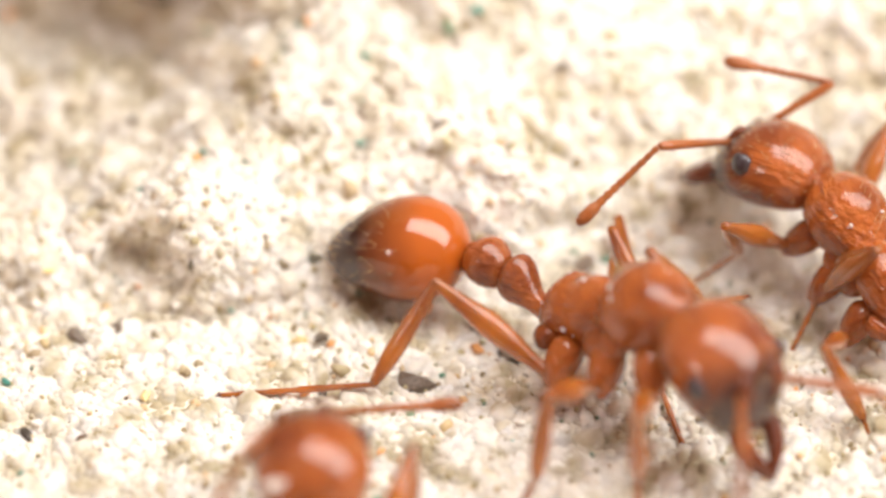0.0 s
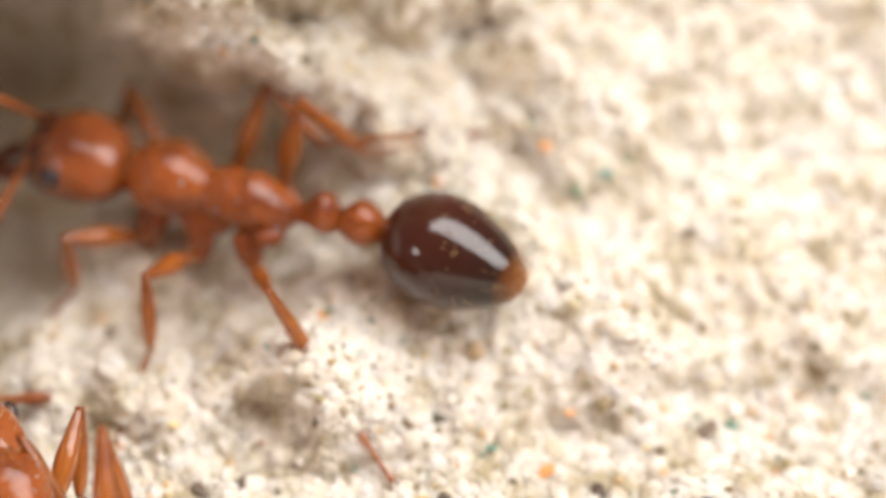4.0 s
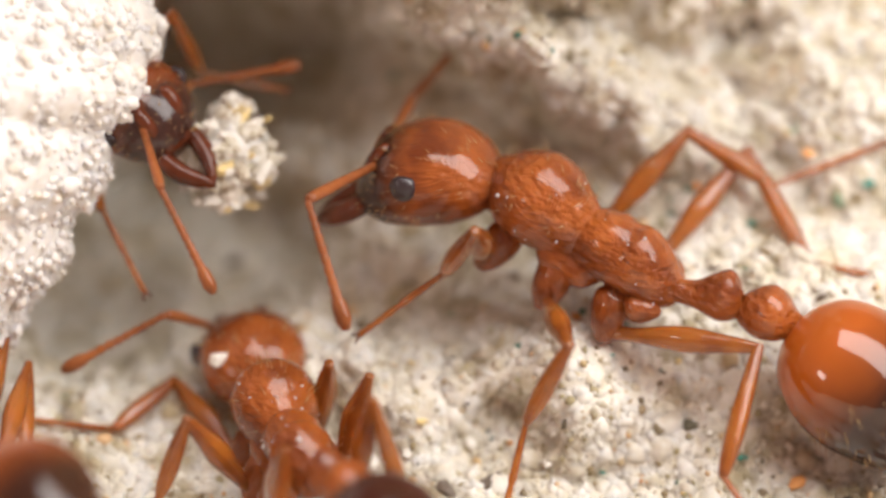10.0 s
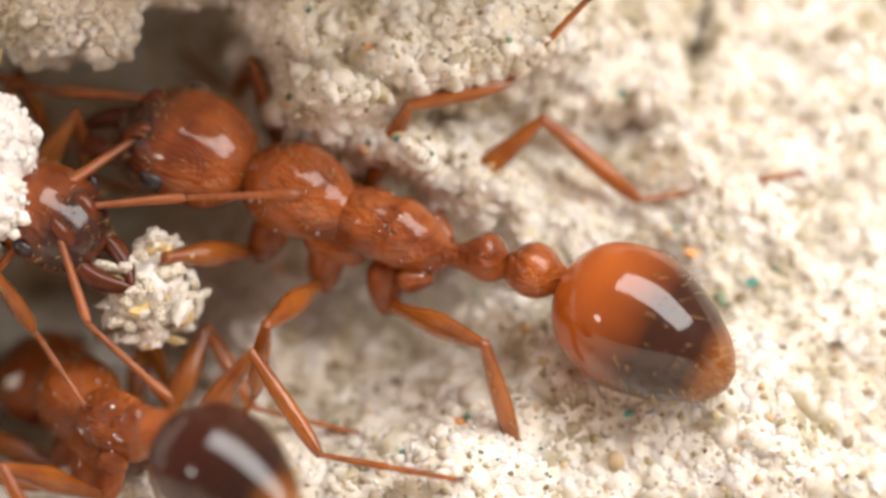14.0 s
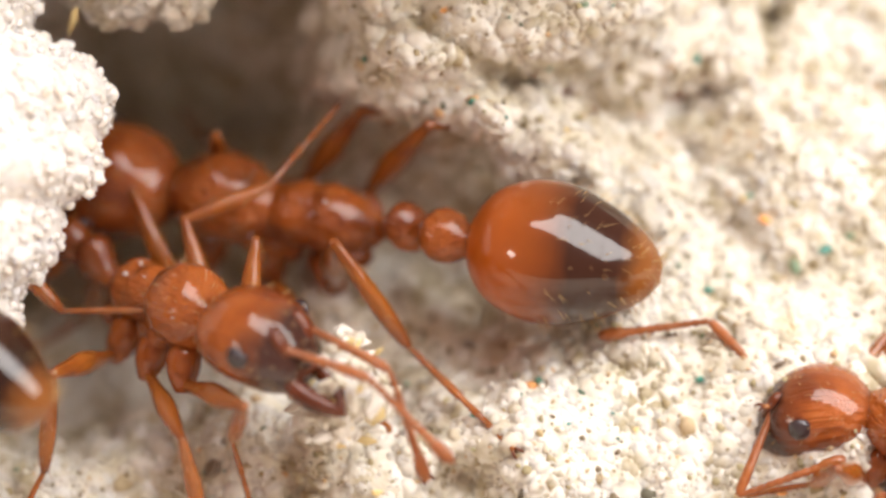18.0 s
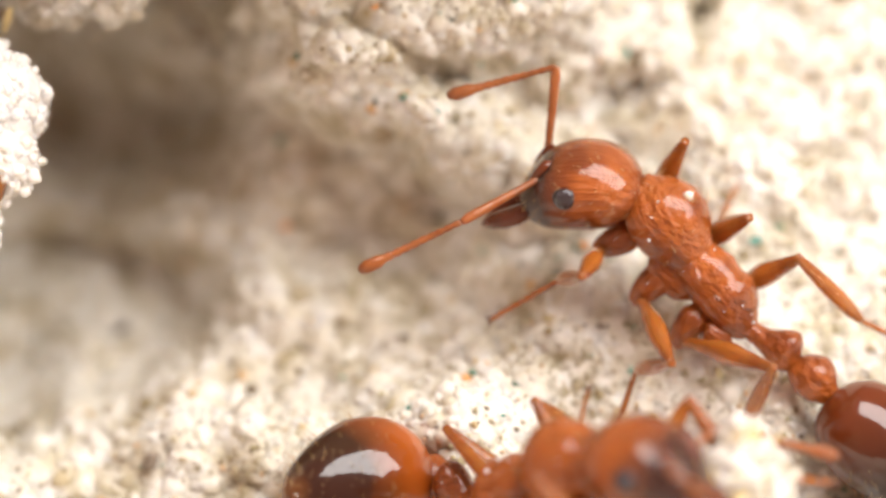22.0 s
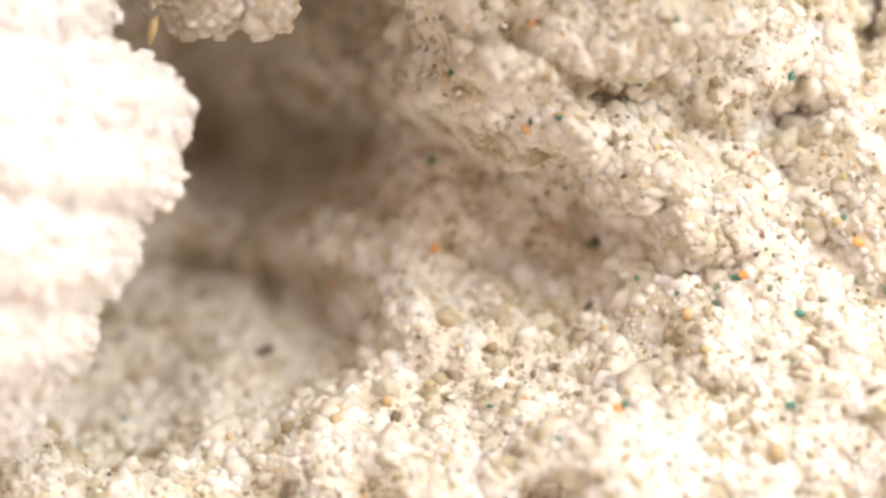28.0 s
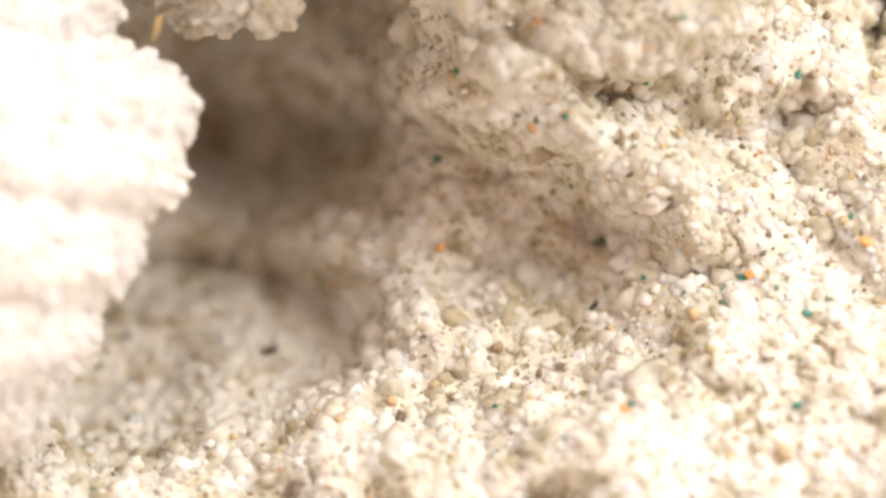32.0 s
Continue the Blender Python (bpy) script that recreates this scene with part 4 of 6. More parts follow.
# worker with a dark gaster that crosses the ground and turns into the hollow
dark_worker, dark_worker_parts = make_ant("reddish worker ant with glossy dark brown gaster on sand", 0.9, GASTER_BROWN, 303, 0.93)
dark_worker_rows = (
    (0, 2.785, -7.725, 0.919, -0.273, 0.962, -0.02, -0.076, -0.001, 0.997, 0.968, -0.222, 0.119, 1, -0, -0, 1, -0, -0),
    (0.5, 1.334, -9.167, 0.891, -0.325, 0.946, -0.013, -0.081, -0.015, 0.997, 0.952, -0.292, 0.088, 1, -0, 0, 1, -0, 0),
    (1, 0.312, -8.236, 0.817, -0.347, 0.938, -0.001, -0.083, -0.03, 0.996, 0.951, -0.288, 0.116, 1, 0, 0, 1, 0, 0),
    (2, 0.068, -7.056, 0.866, -0.394, 0.919, 0.008, -0.088, -0.047, 0.995, 0.946, -0.31, -0.098, 1, 0, -0, 1, 0, -0),
    (2.5, -0.046, -6.438, 0.84, -0.357, 0.933, 0.037, -0.073, -0.068, 0.995, 0.948, -0.302, -0.102, 1, -0, -0, 1, -0, -0),
    (4.5, -1.107, -3.996, 1.228, -0.401, 0.884, -0.241, -0.206, 0.169, 0.964, 1, -0, 0, 0.991, 0.028, -0.132, 0.977, 0.002, 0.214),
    (5, -1.636, -3.343, 1.409, -0.256, 0.911, -0.324, -0.168, 0.289, 0.943, 0.989, 0.067, -0.134, 0.981, 0.163, -0.106, 0.899, 0.184, 0.397),
    (5.5, -2.208, -2.699, 1.187, -0.408, 0.879, -0.248, -0.188, 0.185, 0.965, 1, -0, 0, 0.968, 0.142, -0.209, 0.846, 0.18, 0.501),
    (6, -2.339, -2.288, 1.115, -0.472, 0.854, -0.218, -0.191, 0.143, 0.971, 1, -0.003, -0.005, 0.991, 0.098, -0.096, 0.57, 0.167, 0.805),
    (7, -2.119, -1.961, 0.976, -0.469, 0.813, -0.346, -0.262, 0.246, 0.933, 1, -0.001, -0.013, 0.969, 0.086, -0.23, 0.909, 0.143, 0.392),
    (8, -1.405, -2.843, 0.891, -0.484, 0.861, -0.16, -0.158, 0.094, 0.983, 0.987, -0.078, -0.14, 0.945, 0.049, -0.323, 0.774, 0.263, 0.576),
    (9, -0.88, -2.925, 0.958, -0.26, 0.948, -0.182, -0.093, 0.163, 0.982, 0.977, 0.202, -0.07, 0.973, 0.131, -0.193, 0.965, 0.075, 0.252),
    (10, -0.838, -3.183, 0.951, -0.267, 0.936, -0.228, -0.13, 0.2, 0.971, 0.997, -0.071, -0.027, 0.961, 0.207, -0.179, 0.935, 0.11, 0.336),
    (11, -0.832, -2.826, 0.947, -0.196, 0.96, -0.202, -0.093, 0.187, 0.978, 0.998, 0.032, 0.047, 0.952, 0.199, -0.231, 0.943, 0.198, 0.27),
    (12, -0.672, -2.478, 1.249, -0.245, 0.948, -0.202, -0.13, 0.174, 0.976, 0.981, -0.196, -0.015, 0.953, 0.204, -0.222, 0.943, 0.161, 0.292),
    (13, -0.919, -2.304, 1.484, -0.39, 0.847, -0.361, -0.316, 0.245, 0.917, 0.993, 0.111, 0.044, 0.981, -0.068, -0.183, 0.882, 0.195, 0.429),
    (13.5, -1.112, -1.633, 1.369, -0.369, 0.845, -0.386, -0.323, 0.273, 0.906, 1, 0, 0, 0.993, -0.008, -0.121, 0.889, 0.233, 0.395),
    (15.5, -2.253, -0.981, 1.065, -0.449, 0.762, -0.466, -0.472, 0.241, 0.848, 1, -0, -0, 0.983, -0.083, -0.164, 0.709, 0.339, 0.619),
    (16, -2.561, -0.782, 1.035, -0.538, 0.752, -0.381, -0.446, 0.129, 0.886, 1, -0, -0, 0.983, -0.066, -0.17, 0.835, 0.23, 0.499),
    (17, -3.165, -0.198, 1.093, -0.523, 0.762, -0.381, -0.438, 0.143, 0.887, 1, 0, -0, 0.992, -0.071, -0.108, 0.647, 0.21, 0.733),
    (17.5, -3.781, -0.625, 1.514, -0.545, 0.761, -0.352, -0.426, 0.11, 0.898, 1, -0, 0, 0.978, -0.115, -0.172, 0.855, 0.176, 0.488),
    (18, -4.324, -0.838, 1.623, -0.575, 0.743, -0.342, -0.429, 0.083, 0.9, 1, -0, 0, 0.974, -0.129, -0.186, 0.901, 0.133, 0.412),
    (19, -5.933, -0.731, 1.688, -0.901, -0.159, 0.403, 0.433, -0.365, 0.824, 1, -0, 0, 1, -0, 0, 1, -0, 0),
    (20, -7.965, -0.031, 2.434, -0.943, 0.326, 0.064, -0.069, -0.383, 0.921, 1, 0, 0, 1, 0, 0, 1, 0, 0),
)
dark_worker_legs = {
    "L1": ((9, (2.57, 0.53, -0.19, 2.02, 1.24, -0.29)), (10, (2.56, 0.59, -0.2, 2.4, 1.31, 0.02)), (12, (2.63, 0.4, -0.42, 2, 0.85, -0.28)),),
    "L2": ((8, (0.69, 0.38, 0.58, 0.91, 1.46, -0.55)), (9, (0.56, 0.92, 0.41, 0.77, 2.3, -0.7)), (10, (0.69, 0.92, 0.45, 0.86, 2.25, -0.58)), (12, (0.31, 0.71, 0.37, 0.29, 1.64, -1.08)), (13, (0.57, 0.35, 0.54, 1.69, 0.25, -0.81)),),
    "L3": ((6, (0.03, 0, 0.67, 0.59, 0.27, -0.89)), (8, (0.23, -0.17, 0.65, -0.13, 1.54, -0.7)), (9, (-0.51, 0.42, 0.44, -1.83, 0.78, -1.17)), (10, (-0.43, 0.3, 0.5, -1.53, 0.84, -1.16)), (12, (-0.47, 0.38, 0.48, -1.15, 0.94, -1.42)), (15.5, (-0.74, 0.18, 0.12, -1.32, 0.03, -1.91)), (16, (-0.85, 0.18, -0.11, -2.05, 0.29, -1.88)), (17, (-0.94, 0.43, -0.6, -2.61, 0.43, -2.15)),),
    "R1": ((5, (2.35, -0.42, 0.19, 2.6, -0.46, -0.53)), (6, (2.37, -1.02, -0.28, 1.72, -0.71, -0.59)), (7, (0.86, -0.46, 0.27, 1.43, -0.66, -0.33)), (8, (1.08, -0.49, 0.42, 1.38, -0.84, -0.29)), (9, (1.05, -0.4, 0.41, 1.43, -0.33, -0.4)), (10, (1.12, -0.51, 0.43, 1.61, -0.4, -0.34)), (12, (0.9, -0.78, 0.2, 0.89, -1.34, -0.49)),),
    "R2": ((4.5, (1.55, -0.31, 0.45, 2.89, -0.78, -0.59)), (5, (0.2, -1.12, -0.03, 0.92, -1.63, -1.21)), (6, (1.73, -1.2, -0.17, 0.54, -1.48, -0.6)), (7, (0.27, -0.55, 0.37, 0.79, -0.92, -0.42)), (8, (0.58, -0.69, 0.51, 0.98, -1.15, -0.37)), (9, (0.55, -0.72, 0.49, 0.95, -1, -0.62)), (10, (0.57, -0.75, 0.49, 1.56, -0.58, -0.48)), (11, (0.71, -0.45, 0.58, 1.39, -0.48, -0.39)), (13, (0.22, -0.35, 0.34, 0.94, -0.64, -0.65)),),
    "R3": ((4.5, (0.86, -0.84, 0.62, 1.45, -1.59, -0.98)), (5, (-0.26, -0.87, 0.52, 0.88, -1.36, -1.25)), (5.5, (0.98, -1.58, -0.33, -1.24, -1.52, -0.87)), (6, (0.89, -1.63, -0.4, -0.54, -2.12, -2.27)), (7, (1.23, -1.4, -0.29, 0.04, -1.82, -2.33)), (8, (-0.37, -0.96, 0.4, -1.75, -1.79, -1.3)), (9, (-0.2, -0.71, 0.61, -1.22, -1.53, -1.21)), (10, (-0.2, -0.59, 0.64, -0.79, -1.53, -1.22)), (11, (0.05, -0.72, 0.71, -0.54, -1.72, -1.12)), (12, (-0.47, -0.65, 0.45, -0.89, -1.59, -1.53)),),
}
dark_worker_feelers = {
    "L": ((0, (-0.72, 0.56, 0.4, -0.32, 0.7, -0.64)), (2, (-0.55, 0.61, 0.58, 0.1, 0.94, -0.33)),),
    "R": ((0, (0.69, -0.31, -0.65, -0.33, -0.94, -0.02)), (2, (0.89, 0.22, -0.4, -0.54, -0.82, -0.18)), (2.5, (0.91, 0.13, -0.39, -0.48, -0.87, -0.13)),),
}

flake = part("sand_flake", flake_mesh(31, 1.2), SPECK["white"], dark_worker_parts["head"], "pale glassy flake stuck to the head", False)
flake.matrix_basis = pose(0.18 * MM, 0.36 * MM, 0.24 * MM, 20, 35, 50) @ Matrix.Diagonal((0.11, 0.11, 0.11, 1))

# worker that waits beside the stone
waiter, waiter_parts = make_ant("amber worker ant standing on sand beside the stone", 0.86, GASTER_AMBER, 808, 1)
waiter_rows = (
    (6, -6.446, -4.011, 1.094, -0.505, 0.839, -0.203, -0.211, 0.108, 0.971, 1, -0, 0, 1, -0, 0, 1, -0, 0),
    (8.5, -3.985, -3.806, 1.304, -0.48, 0.827, -0.293, -0.254, 0.189, 0.949, 1, -0, 0, 1, -0, 0, 1, -0, 0),
    (9, -3.781, -3.701, 1.285, -0.451, 0.84, -0.302, -0.244, 0.209, 0.947, 1, 0, -0, 1, 0, -0, 1, 0, -0),
    (10, -3.93, -3.272, 1.319, -0.46, 0.838, -0.295, -0.251, 0.196, 0.948, 1, -0, 0, 1, -0, -0, 1, -0, -0),
    (11, -3.844, -2.948, 1.331, -0.461, 0.838, -0.291, -0.256, 0.189, 0.948, 1, -0, 0, 1, -0, -0, 1, -0, -0),
    (12, -3.408, -3.178, 1.396, -0.445, 0.845, -0.297, -0.254, 0.198, 0.947, 1, -0, 0, 1, -0, 0, 1, -0, 0),
    (13, -3.991, -3.297, 1.367, -0.501, 0.808, -0.309, -0.292, 0.178, 0.94, 1, -0, 0, 1, -0, -0, 1, -0, -0),
    (14, -6.29, -3.24, 1.365, -0.507, 0.803, -0.313, -0.3, 0.177, 0.938, 1, -0, 0, 1, -0, -0, 1, -0, -0),
)
waiter_legs = {
    "R2": ((9, (1.59, -1.28, -0.49, 0.03, -0.69, -0.42)), (10, (1.47, -1.14, 0.09, 0.66, -0.69, -1.24)), (11, (1.3, -1.23, 0.1, 0.6, -1.12, -1.34)),),
    "R3": ((10, (1.28, -1.21, -0.16, -0.38, -0.39, -1.55)), (11, (1.19, -1.32, -0.26, -0.45, -1.29, -1.74)), (12, (1.44, -1.04, -0.28, -0.11, -1.48, -1.7)),),
}
waiter_feelers = {
}

# the largest worker, up the bank into the hollow
large_worker, large_worker_parts = make_ant("large amber worker ant with polished brown gaster on the bank", 1, GASTER_AMBER, 404, 1)
large_worker_rows = (
    (5.5, 14.451, -4.71, 0.844, -0.855, 0.337, 0.394, 0.349, -0.187, 0.918, 1, -0, 0, 1, -0, -0, 1, -0, -0),
    (7, 10.435, -4.285, 0.899, -0.817, 0.56, 0.135, 0.096, -0.098, 0.99, 1, -0, 0, 1, -0, 0, 1, -0, 0),
    (8, 8.611, -3.269, 0.871, -0.841, 0.515, 0.167, 0.127, -0.111, 0.986, 0.884, 0.18, -0.432, 1, 0, -0, 1, 0, -0),
    (8.5, 6.827, -2.602, 0.915, -0.858, 0.475, 0.196, 0.154, -0.125, 0.98, 0.874, 0.183, -0.449, 1, 0, -0, 1, 0, -0),
    (9, 4.901, -2.379, 0.898, -0.832, 0.354, 0.428, 0.365, -0.232, 0.902, 0.884, 0.308, -0.352, 1, 0, -0, 1, 0, -0),
    (10, 2.481, -1.524, 1.761, -0.843, 0.477, 0.249, 0.13, -0.268, 0.954, 0.875, 0.383, -0.298, 0.96, 0.27, 0.077, 0.949, -0.054, 0.31),
    (11, 2.241, -1.232, 1.795, -0.893, 0.267, 0.361, 0.255, -0.362, 0.897, 0.82, 0.414, -0.395, 0.985, 0.141, -0.098, 0.999, -0.036, 0.025),
    (12, 2.481, -1.085, 1.939, -0.871, 0.305, 0.386, 0.233, -0.435, 0.87, 0.661, 0.02, -0.751, 0.979, 0.173, -0.103, 0.991, -0.129, -0.032),
    (13, 1.928, -0.805, 2.318, -0.913, 0.264, 0.311, 0.15, -0.491, 0.858, 0.554, -0.238, -0.798, 0.99, 0.125, -0.061, 0.995, -0.101, -0.02),
    (13.5, 1.606, -0.372, 2.381, -0.896, 0.395, 0.203, 0.003, -0.451, 0.893, 1, -0, 0, 0.978, 0.18, 0.105, 0.979, -0.113, 0.167),
    (15.5, 1.184, 0.244, 2.139, -0.927, 0.374, 0.025, -0.156, -0.446, 0.881, 1, 0, 0, 0.908, -0.149, -0.393, 0.98, -0.171, -0.098),
    (16, 1.272, 0.069, 2.109, -0.973, 0.158, 0.167, 0.065, -0.509, 0.858, 0.727, -0.217, -0.652, 0.796, -0.232, -0.559, 0.979, -0.161, -0.122),
    (17, 0.692, 0.283, 2.129, -0.945, 0.324, 0.039, -0.122, -0.461, 0.879, 1, 0, -0, 0.936, -0.164, -0.312, 0.996, -0.01, 0.086),
    (18, 0.17, 0.391, 1.826, -0.944, 0.326, -0.053, -0.201, -0.441, 0.875, 1, -0, 0, 0.922, -0.198, -0.333, 0.991, 0.062, 0.121),
    (19, -0.393, 0.815, 2.012, -0.977, 0.205, 0.061, -0.047, -0.484, 0.874, 1, 0, 0, 0.841, -0.21, -0.499, 0.987, 0.153, 0.05),
    (20, -1.665, 1.813, 1.539, -0.99, 0.101, 0.103, 0.038, -0.502, 0.864, 1, -0, 0, 0.803, -0.339, -0.49, 0.989, -0.134, 0.059),
    (20.5, -2.224, 1.242, 1.293, -0.965, 0.261, -0.036, -0.157, -0.462, 0.873, 1, -0, 0, 0.883, -0.208, -0.42, 0.972, -0.218, -0.086),
    (21, -3.472, 1.242, 1.912, -0.894, 0.431, -0.121, -0.303, -0.383, 0.873, 1, 0, 0, 0.96, -0.107, -0.259, 0.885, -0.064, 0.461),
    (21.5, -4.165, 0.958, 2.317, -0.882, 0.445, -0.159, -0.339, -0.364, 0.867, 1, -0, 0, 0.95, -0.151, -0.275, 0.885, -0.001, 0.465),
    (22, -5.123, 0.480, 2.912, -0.879, 0.439, -0.186, -0.362, -0.361, 0.86, 1, 0, 0, 0.973, -0.13, -0.191, 0.951, 0.007, 0.31),
    (22.6, -6.172, 0.674, 3.219, -0.98, 0.197, 0.006, -0.092, -0.484, 0.87, 1, -0, -0, 1, -0, -0, 1, -0, -0),
    (24, -8.194, 0.726, 3.207, -0.992, 0.101, 0.075, 0.015, -0.495, 0.869, 1, -0, 0, 1, -0, -0, 1, -0, -0),
)
large_worker_legs = {
    "L1": ((8, (1.77, 1.13, 0.34, 2.01, 1.93, -1.12)), (9, (1.89, 1.14, 0.32, 1.76, 0.33, -1.2)), (10, (1.69, 0.97, 0.45, 2.35, 1.53, -1.05)), (11, (1.95, 1.29, 0.18, 2.46, 1.16, -1.47)), (13, (1.79, 0.99, 0.44, 1.43, 0.83, -1.24)),),
    "L2": ((9, (0.72, 1.29, 0.3, 0.42, 2.55, -0.96)), (10, (0.44, 1.31, 0.12, 0.19, 2.59, -1.2)), (11, (0.94, 0.68, 0.65, 0.55, 1.69, -1.05)), (12, (0.89, 1.48, 0.15, 0.48, 2.64, -1.4)), (13, (1.06, 0.71, 0.65, 0.34, 2.03, -1.02)), (16, (0.88, 1.07, 0.51, 0.67, 2.41, -0.79)), (17, (0.59, 1.06, 0.42, -0.15, 2.79, -0.41)), (18, (0.44, 1.16, 0.27, -0.11, 1.49, -0.57)),),
    "L3": ((10, (-0.91, 0.16, -0.06, -2.6, 1.94, -0.58)), (11, (-0.16, 0.55, 0.75, -1.49, 1.92, -0.75)), (12, (-0.05, 0.83, 0.74, -1.54, 2.13, -0.71)), (13, (-0.52, 1.06, 0.36, -2.11, 2.46, -0.73)), (13.5, (-0.77, 0.86, 0.15, -1.69, 1.21, -0.97)), (15.5, (-0.54, 0.92, 0.41, -1.78, 2.1, -0.84)), (16, (-0.29, 1.04, 0.55, -1.85, 2.52, -0.55)), (17, (-0.01, 0.66, 0.79, -2.14, 1.96, -0.15)), (18, (0.07, 0.63, 0.82, -1.57, 1.81, 0)), (19, (-0.29, 0.93, 0.6, -0.99, 0.91, -0.64)), (20, (-0.59, 0.95, 0.34, -1.89, 1.86, 0.3)),),
    "R1": ((9, (2.1, -0.59, 0.52, 1.61, -1.16, -0.34)), (10, (2.28, -1.33, -1.12, 1.6, -0.92, -0.76)), (11, (1.77, -1.58, -0.81, 1.16, -1.81, -1.52)), (12, (2, -0.27, 0.56, 2.63, -1.08, -0.94)), (13, (1.57, -0.52, 0.58, 2.03, -0.96, -0.49)), (16, (1.67, -0.4, 0.6, 2.21, -1.3, -0.88)), (18, (1.56, -0.38, 0.58, 2.47, -1.2, -0.76)), (19, (1.11, -0.46, 0.42, 1.58, -1.29, -1.13)),),
    "R2": ((9, (1.19, -0.36, 0.67, 0.83, -0.94, -0.13)), (10, (0.81, -1.52, 0.06, -0.37, -2.4, -0.04)), (11, (0.85, -0.95, 0.56, 0.33, -2.86, 0.39)), (12, (1.04, -0.5, 0.68, 0.63, -2.51, 0.47)), (13, (0.9, -0.58, 0.66, -0.36, -2.19, 0.43)), (16, (0.79, -0.47, 0.65, -1, -1.7, 0.17)), (17, (0.65, -0.46, 0.61, -1.17, -1.41, 0.65)), (18, (0.34, -0.99, 0.31, -1.41, -1.61, -0.02)), (19, (-0.06, -1.07, -0.49, -1.98, -1.11, 0.25)),),
    "R3": ((10, (0.31, -1.86, -0.18, -2.13, -1.9, -0.5)), (11, (-0.02, -1.16, 0.61, -2.47, -1.26, -0.03)), (12, (0.14, -0.94, 0.76, -1.72, -1.28, -0.34)), (13, (-0.25, -1.76, -0.68, -2.31, -1.49, -0.65)), (13.5, (-0.25, -1.73, -0.31, -2.11, -2.09, -0.55)), (15.5, (-0.01, -0.36, 0.81, -1.89, -1.93, -0.27)), (16, (0.28, -0.29, 0.86, -2.23, -1.84, 0.24)), (17, (-0.08, -0.56, 0.78, -2.6, -1.45, 0.74)), (18, (-0.43, -0.91, 0.51, -2.53, -2.1, -0.61)), (19, (-0.81, -1.22, -0.4, -3.43, -1.73, -0.24)), (20, (-0.61, -0.81, 0.38, -3.13, -0.39, 1.15)), (21, (-0.89, -0.95, -1.05, -3.35, -1.55, -1.9)),),
}
large_worker_feelers = {
    "L": ((8, (0.02, 0.99, 0.13, 0.45, 0.73, -0.51)), (8.5, (0.47, 0.86, 0.21, 0.83, 0.52, -0.22)), (9, (0.37, 0.83, -0.41, 0.53, 0.62, -0.58)), (10, (0.2, 0.94, 0.29, -0.71, 0.46, -0.54)), (11, (0.2, 0.88, 0.43, -0.94, 0.28, -0.2)), (12, (0.21, 0.85, 0.48, -1, 0.05, -0.03)), (13, (0.39, 0.9, 0.19, 0.27, 0.86, -0.42)),),
    "R": ((8.5, (-0.06, -0.82, 0.57, 0.94, -0.01, 0.33)), (9, (0.39, -0.8, -0.45, 0.73, 0.5, -0.47)), (10, (0.22, -0.89, -0.4, -0.19, -0.82, 0.54)), (11, (-0, -0.84, -0.55, -0.42, -0.74, 0.52)), (12, (-0.02, -0.75, -0.66, 0.99, -0.12, 0.07)), (13, (0.96, 0.18, -0.21, 1, 0.09, -0.04)),),
}

